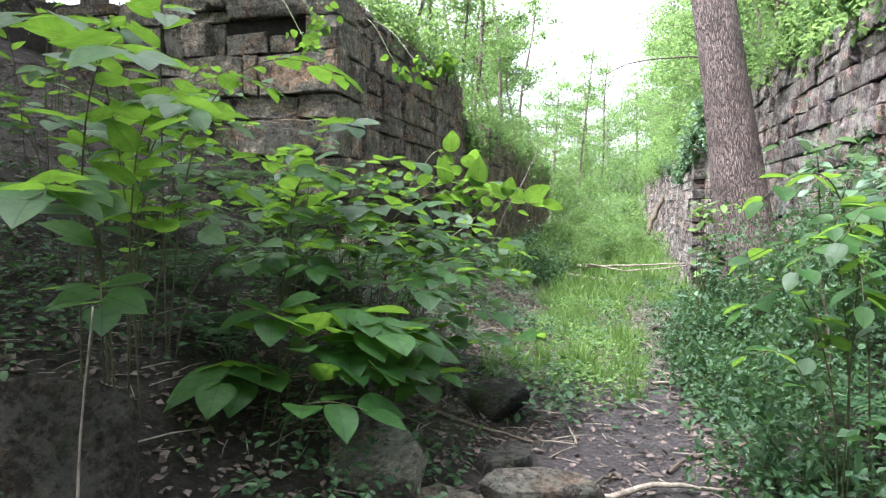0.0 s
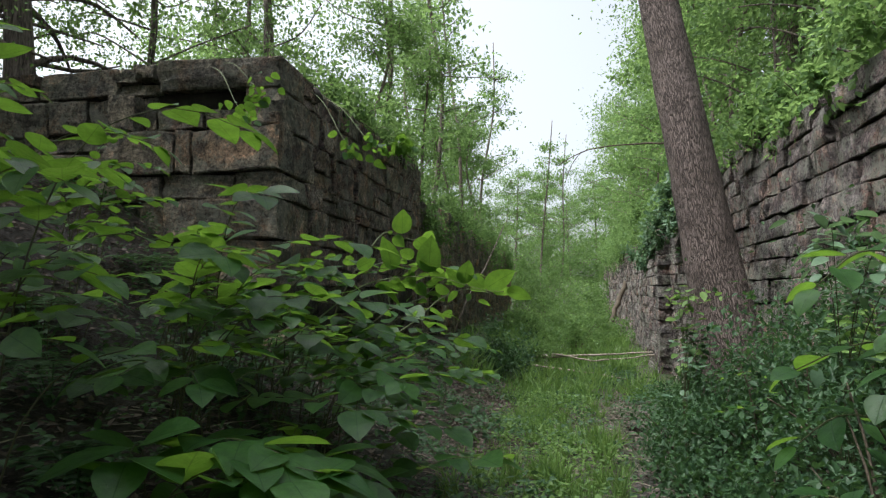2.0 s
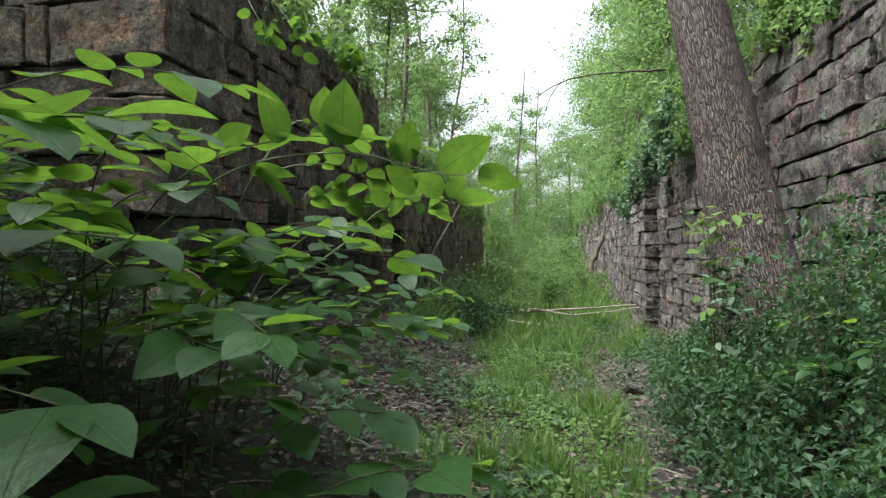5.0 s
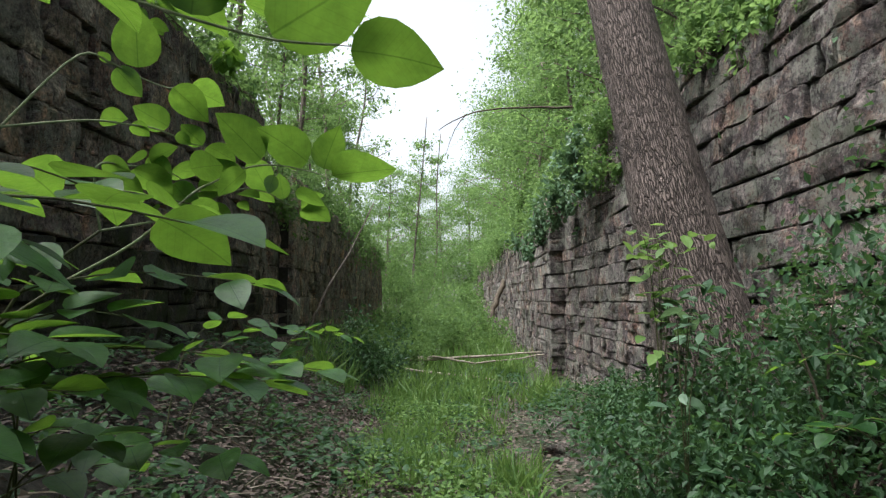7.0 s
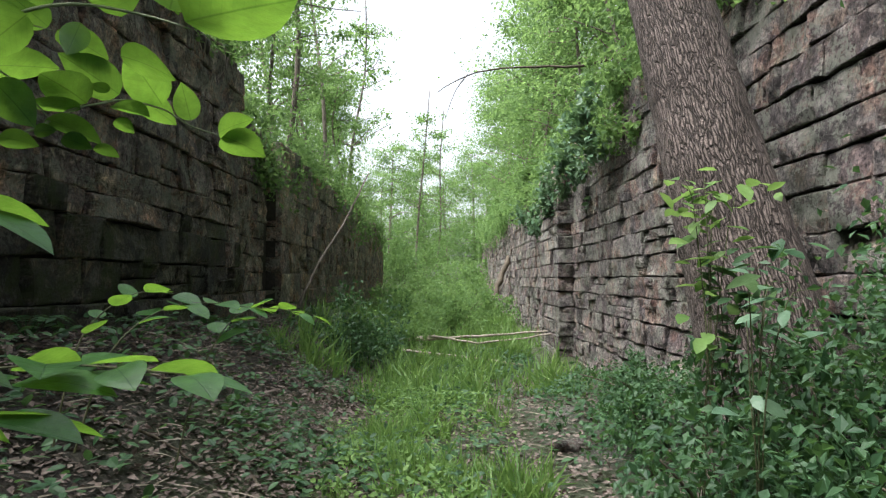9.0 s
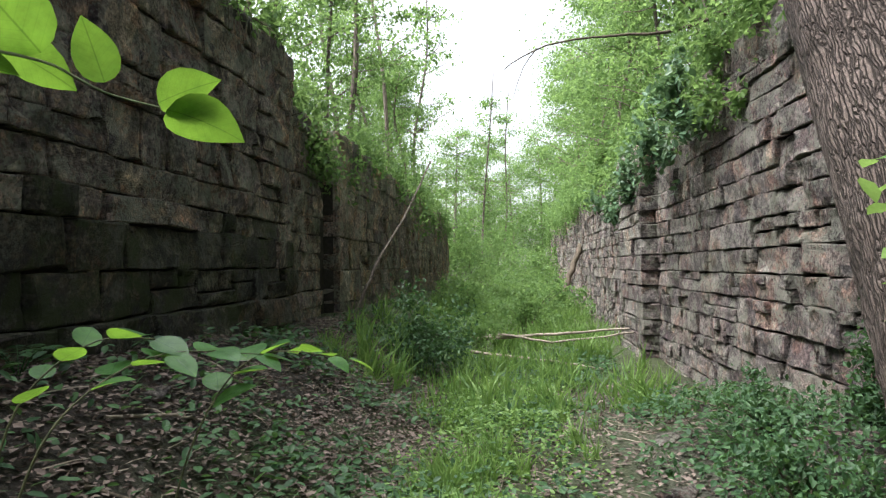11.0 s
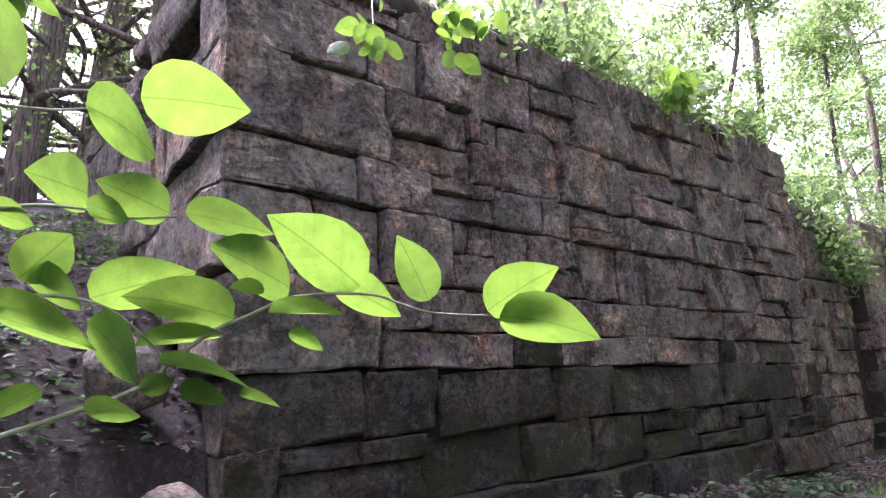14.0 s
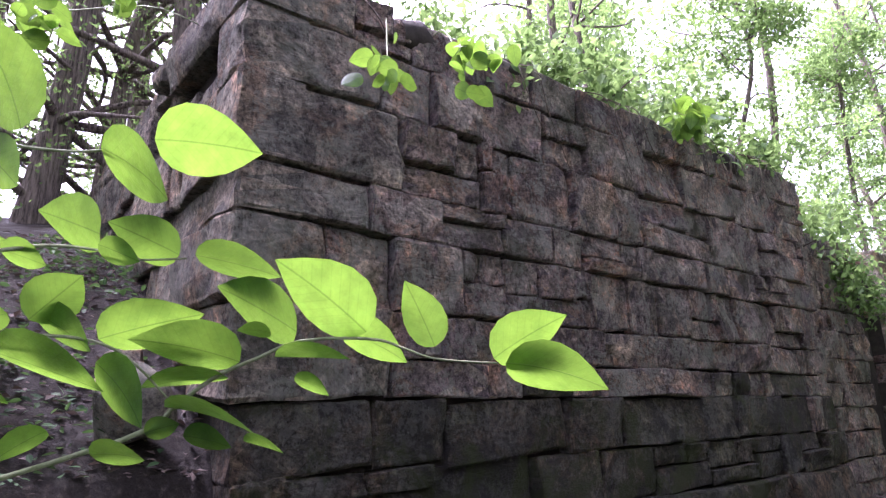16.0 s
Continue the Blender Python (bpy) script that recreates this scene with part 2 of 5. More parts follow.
def ground_material():
    m, n, l, b = material("forest_soil", 0.85)
    pos = n.new("ShaderNodeNewGeometry").outputs["Position"]
    at = n.new("ShaderNodeAttribute")
    at.attribute_name = "cover"
    sp = n.new("ShaderNodeSeparateColor")
    l.new(at.outputs["Color"], sp.inputs[0])
    f1, f2 = noise_node(n, l, pos, 30.0, 8.0, 0.75), noise_node(n, l, pos, 4.0, 6.0, 0.65)
    soil = ramp(n, l, f1, [(0.32, (0.012, 0.01, 0.008)), (0.55, (0.04, 0.031, 0.026)), (0.72, (0.13, 0.1, 0.085))])
    mud = ramp(n, l, f1, [(0.36, (0.02, 0.017, 0.018)), (0.55, (0.075, 0.062, 0.065)), (0.7, (0.2, 0.17, 0.17))])
    turf = ramp(n, l, f1, [(0.3, (0.03, 0.045, 0.015)), (0.7, (0.08, 0.11, 0.035))])
    tone = mix(n, l, sp.outputs[0], soil, mud)
    tone = mix(n, l, sp.outputs[1], tone, turf)
    tone = mix(n, l, 0.7, tone, ramp(n, l, f2, [(0.3, (0.55, 0.55, 0.55)), (0.7, (1.3, 1.3, 1.3))]), "MULTIPLY")
    l.new(tone, b.inputs["Base Color"])
    wet = ramp(n, l, f2, [(0.35, (0.45, 0.45, 0.45)), (0.6, (0.9, 0.9, 0.9))])
    l.new(wet, b.inputs["Roughness"])
    bump(n, l, b, maths(n, l, "ADD", f1, maths(n, l, "MULTIPLY", f2, 2.0)), 1.0, 0.05)
    return m


M_GROUND = ground_material()


# ---- mesh helpers ----
def raw_mesh(name, verts, tris, mat, smooth=True):
    """A mesh of triangles from arrays."""
    verts, tris = np.asarray(verts, np.float32), np.asarray(tris, np.int32)
    me = bpy.data.meshes.new(name)
    me.vertices.add(len(verts))
    me.vertices.foreach_set("co", verts.ravel())
    me.loops.add(tris.size)
    me.loops.foreach_set("vertex_index", tris.ravel())
    me.polygons.add(len(tris))
    me.polygons.foreach_set("loop_start", np.arange(0, tris.size, 3, dtype=np.int32))
    me.polygons.foreach_set("loop_total", np.full(len(tris), 3, np.int32))
    me.polygons.foreach_set("use_smooth", np.full(len(tris), smooth))
    me.materials.append(mat)
    me.update(calc_edges=True)
    me.validate()
    return me


def mesh_part(name, me, parent, label="", kind=""):
    ob = new(name, me)
    ob.parent = parent
    return tagged(ob, label, "", "", kind)


def thing(name, place, label, category, group="", kind=""):
    ob = new(name)
    ob.empty_display_size = 0.1
    ob.location = place
    return tagged(ob, label, category, group, kind)


def unit(v):
    v = np.asarray(v, float)
    return v / np.maximum(np.linalg.norm(v, axis=-1, keepdims=True), 1e-9)


def tube(path, radii, sides=7, wobble=0.0, rng=None):
    """A round, tapering tube along a path: vertices and triangles."""
    path = np.asarray(path, float)
    tang = unit(np.gradient(path, axis=0))
    ref = np.array([0.31, 0.2, 0.93]) if abs(tang[0][2]) < 0.8 else np.array([1.0, 0.1, 0.05])
    a = unit(np.cross(tang, ref))
    b = np.cross(tang, a)
    ang = np.linspace(0, 2 * math.pi, sides, endpoint=False)
    r = np.asarray(radii, float)[:, None] * np.ones((1, sides))
    if wobble:
        r = r * (1 + wobble * rng.standard_normal(r.shape))
    v = path[:, None] + r[..., None] * (np.cos(ang)[None, :, None] * a[:, None] + np.sin(ang)[None, :, None] * b[:, None])
    n = len(path)
    f = []
    for i in range(n - 1):
        for j in range(sides):
            p, q = i * sides + j, i * sides + (j + 1) % sides
            f += [(p, q, q + sides), (p, q + sides, p + sides)]
    base = (n - 1) * sides
    f += [(base, base + j, base + j + 1) for j in range(1, sides - 1)]
    return v.reshape(-1, 3), np.array(f)


def join(pieces):
    vs, fs, k = [], [], 0
    for v, f in pieces:
        vs.append(v)
        fs.append(np.asarray(f) + k)
        k += len(v)
    return np.concatenate(vs), np.concatenate(fs)


def bent(points, n=12, rng=None, rough=0.0):
    """A smooth path through a few points."""
    p = np.asarray(points, float)
    t = np.linspace(0, len(p) - 1, n)
    out = []
    for u in t:
        i = min(int(u), len(p) - 2)
        w = u - i
        p0, p1, p2, p3 = p[max(i - 1, 0)], p[i], p[i + 1], p[min(i + 2, len(p) - 1)]
        out.append(0.5 * (2 * p1 + (p2 - p0) * w + (2 * p0 - 5 * p1 + 4 * p2 - p3) * w ** 2 + (3 * p1 - p0 - 3 * p2 + p3) * w ** 3))
    out = np.array(out)
    if rough:
        out[1:-1] += rng.standard_normal((n - 2, 3)) * rough
    return out


# a blade along x, width in y, arched in z
def blade_template(widths, arch, fold):
    v, f = [(0, 0, 0)], []
    k = len(widths)
    for i, (t, w) in enumerate(widths):
        z = arch * t * t
        v += [(t, -w, -z + fold * w), (t, 0, -z), (t, w, -z + fold * w)]
    v.append((1, 0, -arch))
    f += [(0, 1, 2), (0, 2, 3)]
    for i in range(k - 1):
        a = 1 + 3 * i
        f += [(a, a + 3, a + 4), (a, a + 4, a + 1), (a + 1, a + 4, a + 5), (a + 1, a + 5, a + 2)]
    a, e = 1 + 3 * (k - 1), 1 + 3 * k
    f += [(a, e, a + 1), (a + 1, e, a + 2)]
    return np.array(v, float), np.array(f)


BROAD = blade_template([(0.06, 0.2), (0.25, 0.35), (0.5, 0.36), (0.72, 0.25), (0.9, 0.09)], 0.16, 0.22)
OVAL = blade_template([(0.25, 0.24), (0.6, 0.26), (0.85, 0.12)], 0.15, 0.2)
CHIP = (np.array([(0, 0, 0), (0.5, -0.3, 0.06), (1, 0, -0.1), (0.5, 0.3, 0.06)], float), np.array([(0, 1, 2), (0, 2, 3)]))
BLADE = (np.array([(0, -0.03, 0), (0, 0.03, 0), (0.55, 0.022, 0.0), (0.55, -0.022, 0.0), (1, 0, -0.22)], float), np.array([(0, 1, 2), (0, 2, 3), (3, 2, 4)]))


def cloud(template, p, d, n, s):
    """Blades at the places p, along d, with faces towards n, of the sizes s."""
    tv, tf = template
    p, d = np.asarray(p, float), unit(d)
    b = unit(np.cross(n, d))
    u = np.cross(d, b)
    s = np.asarray(s, float)[:, None, None]
    v = p[:, None] + s * (tv[None, :, 0, None] * d[:, None] + tv[None, :, 1, None] * b[:, None] + tv[None, :, 2, None] * u[:, None])
    f = tf[None] + (np.arange(len(p)) * len(tv))[:, None, None]
    return v.reshape(-1, 3), f.reshape(-1, 3)


def smooth(a, b, x):
    t = np.clip((np.asarray(x, float) - a) / (b - a), 0, 1)
    return t * t * (3 - 2 * t)


# ---- ground ----
LEFT_X, RIGHT_X, PIER_Y, PIER_END = -3.33, 2.59, 7.47, 14.6
RNG = np.random.default_rng(7)


def ripple(x, y, k, seed):
    r = np.random.default_rng(seed)
    z = np.zeros_like(np.asarray(x, float))
    for i in range(7):
        a, f, ph = r.uniform(0, 6.28), k * (1.45 ** i), r.uniform(0, 6.28)
        z = z + np.sin((x * math.cos(a) + y * math.sin(a)) * f + ph + 1.3 * np.sin(x * f * 0.37 + ph) ) / (1.35 ** i)
    return z / 3.0


def ground_z(x, y):
    x, y = np.asarray(x, float), np.asarray(y, float)
    floor = np.interp(y, [-6, 0, 3, 5, 8, 12, 16, 30, 45, 80, 200], [0.3, 0.16, -0.04, -0.2, -0.36, -0.55, -0.68, -0.62, -0.4, 0.6, 6])
    # bank against the long left wall
    foot = np.interp(y, [6, 8, 10, 12, 14, 17, 24, 38], [0.7, 0.68, 0.62, 0.5, 0.32, 0.4, 0.35, 0.1])
    left_in = floor + (foot - floor) * smooth(-1.0, -3.1, x)
    # slope in front of the pier
    slope = np.interp(-x, [0.75, 1.4, 2.3, 3.4, 4.2, 5.2, 7, 9, 14, 60], [0, 0.28, 0.75, 1.15, 1.75, 2.45, 3.3, 4.0, 4.6, 9])
    slope = slope * np.interp(y, [-8, 0, 3, 7.4], [0.55, 0.72, 0.85, 1.0]) + floor * smooth(-2.5, -0.9, x)
    z = np.where(x < -0.75, np.where(y < PIER_Y + 0.1, slope, left_in), floor)
    k = smooth(6.0, 7.6, y)
    z = np.where((x < -0.75) & (x > -3.5), slope * (1 - k) + left_in * k, z)
    # right bank, then the right hill
    bank = floor + smooth(0.85, 2.3, x) * np.interp(y, [-4, 2, 9, 12.5, 15], [0.75, 0.75, 0.6, 0.2, 0.0])
    z = np.where(x > 0.7, bank, z)
    top_r = np.interp(x, [2.9, 3.3, 6, 14, 60], [3.6, 3.75, 4.6, 6.5, 16])
    rise_r = smooth(2.95, 3.25, x) * smooth(5.2, 5.7, y) * (1 - smooth(52, 60, y))
    z = z * (1 - rise_r) + top_r * rise_r
    z = np.where((x > 2.95) & (y <= 5.7), z + (top_r - z) * smooth(2.9, 7.5, x) * (1 - smooth(5.2, 5.7, y)), z)
    # the fill behind the left wall
    top_l = np.interp(-x, [3.7, 4.1, 8, 14, 60], [4.12, 4.25, 4.5, 5.5, 14]) - 0.75 * smooth(PIER_END, PIER_END + 0.5, y) - 0.5 * smooth(20, 38, y)
    rise_l = smooth(-3.65, -3.95, x) * smooth(PIER_Y + 0.35, PIER_Y + 0.6, y) * (1 - smooth(37, 44, y))
    z = z * (1 - rise_l) + top_l * rise_l
    rough = 0.05 * ripple(x, y, 1.6, 3) + 0.02 * ripple(x, y, 7.0, 5)
    return z + rough


def ground_sheet():
    xs = np.concatenate([[-400, -200, -100, -60, -40, -28, -20, -15], np.arange(-12, 7, 0.11), [7.5, 9, 12, 16, 24, 40, 80, 160, 400]])
    ys = np.concatenate([[-400, -150, -60, -30, -15, -9, -6], np.arange(-4, 20, 0.12), np.arange(20, 46, 0.4), [48, 52, 58, 66, 80, 110, 160, 250, 420]])
    gx, gy = np.meshgrid(xs, ys)
    gz = ground_z(gx, gy)
    v = np.stack([gx, gy, gz], -1).reshape(-1, 3)
    w, h = len(xs), len(ys)
    i = (np.arange(h - 1)[:, None] * w + np.arange(w - 1)[None]).ravel()
    f = np.concatenate([np.stack([i, i + 1, i + w + 1], 1), np.stack([i, i + w + 1, i + w], 1)])
    me = raw_mesh("ground", v, f, M_GROUND)
    x, y = v[:, 0], v[:, 1]
    edge = 0.25 * ripple(x, y, 2.0, 9)
    line = np.interp(y, [0, 7, 10, 13], [0.12, 0.25, 0.75, 0.6])
    mud = (1 - smooth(0.4, 0.85, np.abs(x - line) + edge)) * (1 - smooth(13, 17, y))
    turf = smooth(6.5, 9, y) * (1 - smooth(1.0, 2.2, np.abs(x + 0.3) + 2 * edge)) * 0.6 + smooth(14, 18, y) * 0.7
    col = np.stack([mud, np.clip(turf, 0, 1), 0 * mud, 0 * mud + 1], 1).astype(np.float32)
    me.attributes.new("cover", "FLOAT_COLOR", "POINT").data.foreach_set("color", col.ravel())
    return tagged(new("ground", me), "muddy path and leaf-littered forest soil between stone walls", "ground", "", "structure")


ground_sheet()


# ---- walls ----
def rough_block(name, rng, mat):
    """A hewn block of unit size, face towards -y: split faces at uneven depth, worn arrises and an irregular outline."""
    gx, gz_ = [-0.5, -0.472, -0.28, -0.09, 0.1, 0.29, 0.472, 0.5], [-0.5, -0.452, -0.17, 0.15, 0.452, 0.5]
    nx, nz = len(gx), len(gz_)
    v, f = [], []
    lean, nod, skew = rng.normal(0, 0.06), rng.normal(0, 0.06), rng.normal(0, 0.05)
    step_at, step = rng.uniform(-0.4, 0.4), rng.choice([0.0, 0.07, -0.07])
    chipped = rng.random(4) < 0.22
    off = Vector(rng.uniform(0, 90, 3))
    for j, z in enumerate(gz_):
        for i, x in enumerate(gx):
            rim = i in (0, nx - 1) or j in (0, nz - 1)
            corner = i in (0, nx - 1) and j in (0, nz - 1)
            rough = noise.fractal(Vector((x * 3.2, z * 2.4, 0)) + off, 0.9, 2.0, 3)
            y = -0.5 + lean * x + nod * z + (step if x * 0.4 + z > step_at else 0.0) + 0.07 * rough
            edge = noise.noise_vector(Vector((x * 4.0, z * 3.0, 7.0)) + off)
            px, pz = x + 0.035 * edge.x, z + 0.06 * edge.y + skew * x
            if rim:
                y += 0.02 + 0.04 * rng.random()
            if corner and chipped[(i > 2) * 2 + (j > 2)]:
                y, px, pz = y + (0.12 if rim else 0.05), px * rng.uniform(0.86, 0.95), pz * rng.uniform(0.76, 0.92)
            v.append((px, y, pz))
    for j in range(nz - 1):
        for i in range(nx - 1):
            a = j * nx + i
            f += [(a, a + 1, a + nx + 1), (a, a + nx + 1, a + nx)] if rng.random() < 0.5 else [(a, a + 1, a + nx), (a + 1, a + nx + 1, a + nx)]
    faces = len(f)
    ring = [i for i in range(nx)] + [j * nx + nx - 1 for j in range(1, nz)] + [(nz - 1) * nx + i for i in range(nx - 2, -1, -1)] + [j * nx for j in range(nz - 2, 0, -1)]
    k, n = len(v), len(ring)
    v += [v[q] for q in ring]
    v += [(np.clip(v[q][0], -0.5, 0.5), 0.5, np.clip(v[q][2], -0.5, 0.5)) for q in ring]
    for i in range(n):
        a, b = k + i, k + (i + 1) % n
        f += [(a, a + n, b + n), (a, b + n, b)]
    me = raw_mesh(name, v, f, mat, True)
    me.polygons.foreach_set("use_smooth", np.arange(len(f)) < faces)
    # a crisp arris round the dressed face
    arris = {j * nx + i for j in range(1, nz - 1) for i in range(1, nx - 1) if i in (1, nx - 2) or j in (1, nz - 2)}
    me.attributes.new("sharp_edge", "BOOLEAN", "EDGE").data.foreach_set("value", [e.vertices[0] in arris or e.vertices[1] in arris for e in me.edges])
    return me


def block_set(mat, count, seed):
    r = np.random.default_rng(seed)
    return [rough_block("stone", r, mat) for _ in range(count)]


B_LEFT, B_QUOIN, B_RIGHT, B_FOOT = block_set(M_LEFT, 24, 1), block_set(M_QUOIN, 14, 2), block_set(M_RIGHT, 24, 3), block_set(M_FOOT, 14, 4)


def courses(u0, u1, levels, mean, rng, joints=None, split=0.25):
    """Blocks (u, v, length, height) laid in courses, with some courses split into thin ones over a stretch."""
    out = []
    for c in range(len(levels) - 1):
        v0, v1 = levels[c], levels[c + 1]
        u = u0
        while u < u1 - 0.05:
            length = min(max(0.22, rng.gamma(6, mean / 6)), u1 - u)
            if u1 - u - length < 0.2:
                length = u1 - u
            if v1 - v0 > 0.3 and rng.random() < split:
                cut = v0 + (v1 - v0) * rng.uniform(0.35, 0.65)
                a = length * rng.uniform(0.4, 0.75)
                out += [(u, v0, length, cut - v0), (u, cut, a, v1 - cut), (u + a, cut, length - a, v1 - cut)]
            else:
                out.append((u, v0, length, v1 - v0))
            u += length
    return out


def lay(parent, blocks, place_of, yaw, meshes, rng, depth=0.3, joint=0.011, proud=0.02, name="stone"):
    """Each block an object of its own, its face near the wall's plane."""
    made = []
    for u, v, length, h in blocks:
        me = meshes[rng.integers(len(meshes))]
        ob = new(name, me)
        out = rng.normal(0, proud)
        # joints open unevenly
        slack = joint * rng.uniform(0.4, 2.2)
        flip = 1 if rng.random() < 0.5 else -1
        m = place_of(u + length / 2, v + h / 2, depth / 2 - out) @ Matrix.Rotation(radians(yaw), 4, "Z") @ Euler((radians(rng.normal(0, 1.2)), radians(rng.normal(0, 0.9) + (180 if flip < 0 else 0)), radians(rng.normal(0, 1.0)))).to_matrix().to_4x4()
        ob.matrix_world = m @ Matrix.Diagonal((length - slack, depth, h - slack, 1))
        ob.parent = parent
        made.append(ob)
    return made


def laid_as_one(parent, name, blocks, place_of, yaw, meshes, rng, depth=0.3, joint=0.011, proud=0.02):
    """Far blocks, joined into one mesh."""
    vs, fs, k = [], [], 0
    arrays = []
    for me in meshes:
        v = np.empty(len(me.vertices) * 3, np.float32)
        me.vertices.foreach_get("co", v)
        t = np.array([p.vertices[:] for p in me.polygons])
        arrays.append((v.reshape(-1, 3), t))
    for u, w, length, h in blocks:
        v, t = arrays[rng.integers(len(arrays))]
        m = place_of(u + length / 2, w + h / 2, depth / 2 - rng.normal(0, proud)) @ Matrix.Rotation(radians(yaw), 4, "Z") @ Matrix.Diagonal((length - joint, depth, h - joint, 1))
        mm = np.array(m)
        vs.append(v @ mm[:3, :3].T + mm[:3, 3])
        fs.append(t + k)
        k += len(v)
    return mesh_part(name, raw_mesh(name, np.concatenate(vs), np.concatenate(fs), meshes[0].materials[0], False), parent, "", "stuff")


def core(name, boxes, label):
    """The wall's dark core of earth and rubble behind the blocks."""
    bm = bmesh.new()
    for (x0, y0, z0), (x1, y1, z1) in boxes:
        g = bmesh.ops.create_cube(bm, size=1, matrix=Matrix.Translation(((x0 + x1) / 2, (y0 + y1) / 2, (z0 + z1) / 2)) @ Matrix.Diagonal((x1 - x0, y1 - y0, z1 - z0, 1)))
    me = bpy.data.meshes.new(name)
    bm.to_mesh(me)
    bm.free()
    me.materials.append(M_CORE)
    return tagged(new(name, me), label, "wall", "", "structure")


def left_face(u, v, into):
    return Matrix.Translation((LEFT_X - into, u, v))


def end_face(u, v, into):
    return Matrix.Translation((u, PIER_Y + into, v))


def right_face(u, v, into):
    return Matrix.Translation((RIGHT_X + into, u, v))


wr = np.random.default_rng(21)
LEVELS = [0.82, 1.2, 1.58, 1.82, 2.1, 2.57, 2.88, 3.41, 3.86, 4.22]
wall_left = core("wall_left", [((-3.95, PIER_Y + 0.12, -1.0), (LEFT_X - 0.1, PIER_END - 0.06, 4.16)), ((-9, PIER_Y + 0.12, -1.0), (-3.95, PIER_Y + 0.7, 4.1))], "tall dark mossy sandstone block wall of a ruined canal lock")
# quoins at the corner: long on the end face and long on the side by turns
quoins = [(1.58, 2.1, 0.62, 0.95), (2.1, 2.57, 1.0, 0.5), (2.57, 2.88, 0.55, 0.8), (2.88, 3.41, 1.1, 1.05), (3.41, 3.86, 0.42, 0.9), (3.86, 4.24, 1.55, 0.7)]
for (z0, z1, along_end, along_side) in quoins:
    q = new("stone", B_QUOIN[wr.integers(len(B_QUOIN))])
    q.matrix_world = Matrix.Translation((LEFT_X - along_end / 2 + 0.03, PIER_Y + 0.17, (z0 + z1) / 2)) @ Euler((0, 0, radians(wr.normal(0, 1.2)))).to_matrix().to_4x4() @ Matrix.Diagonal((along_end, 0.4, z1 - z0 - 0.02, 1))
    q.parent = wall_left
    s = new("stone", B_QUOIN[wr.integers(len(B_QUOIN))])
    s.matrix_world = left_face(PIER_Y + along_side / 2 + 0.01, (z0 + z1) / 2, 0.16) @ Matrix.Rotation(radians(90), 4, "Z") @ Matrix.Diagonal((along_side, 0.38, z1 - z0 - 0.02, 1))
    s.parent = wall_left
side, low = [], []
for c in range(len(LEVELS) - 1):
    z0, z1 = LEVELS[c], LEVELS[c + 1]
    begin = PIER_Y + max([q[3] for q in quoins if q[0] < (z0 + z1) / 2 < q[1]] + [0.0]) + 0.02
    for block in courses(begin, PIER_END, [z0, z1], 0.52 if z1 > 1.6 else 0.7, wr, split=0.28):
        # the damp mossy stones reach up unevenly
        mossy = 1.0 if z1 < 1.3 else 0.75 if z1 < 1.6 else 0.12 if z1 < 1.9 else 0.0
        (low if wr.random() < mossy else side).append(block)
lay(wall_left, side, left_face, 90, B_LEFT, wr)
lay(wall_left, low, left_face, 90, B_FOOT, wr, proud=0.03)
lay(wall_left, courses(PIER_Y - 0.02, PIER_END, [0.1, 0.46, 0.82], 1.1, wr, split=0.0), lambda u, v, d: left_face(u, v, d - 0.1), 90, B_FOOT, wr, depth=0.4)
endb = []
for c in range(3, len(LEVELS) - 1):
    z0, z1 = LEVELS[c], LEVELS[c + 1]
    stop = LEFT_X - max([q[2] for q in quoins if q[0] < (z0 + z1) / 2 < q[1]] + [0.0]) + 0.02
    if z0 > 3.4 and z1 < 3.9:
        endb += [(-4.9, z0, 0.62, 0.3), (-4.26, z0, 0.38, 0.24)]
        stop = -4.92
    endb += courses(-7.6, stop, [z0, z1], 0.75, wr, split=0.12)
lay(wall_left, endb, end_face, 0, B_QUOIN, wr, proud=0.035, joint=0.014)

# far left wall: recess, pilaster and the long stretch
FAR_L = [-0.1, 0.25, 0.55, 0.82, 1.15, 1.45, 1.75, 2.05, 2.4, 2.7, 3.05, 3.4]
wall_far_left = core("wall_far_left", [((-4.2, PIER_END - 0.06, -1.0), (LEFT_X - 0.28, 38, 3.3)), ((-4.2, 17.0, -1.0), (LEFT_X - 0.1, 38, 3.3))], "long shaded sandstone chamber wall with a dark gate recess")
lay(wall_far_left, courses(PIER_END, 16.5, FAR_L + [3.7], 0.5, wr, split=0.1), lambda u, v, d: left_face(u, v, d + 0.17), 90, B_LEFT, wr)
laid_as_one(wall_far_left, "stone_courses", courses(17.0, 18.5, FAR_L[::2] + [3.7], 1.5, wr, split=0.0), left_face, 90, B_LEFT, wr)
laid_as_one(wall_far_left, "stone_courses", courses(18.5, 38, FAR_L + [3.6], 0.5, wr, split=0.1), left_face, 90, B_LEFT, wr)
laid_as_one(wall_far_left, "stone_courses", courses(LEFT_X - 0.6, LEFT_X, FAR_L + [3.6], 0.4, wr, split=0.0), lambda u, v, d: Matrix.Translation((u, 17.0 + d, v)), 0, B_LEFT, wr)

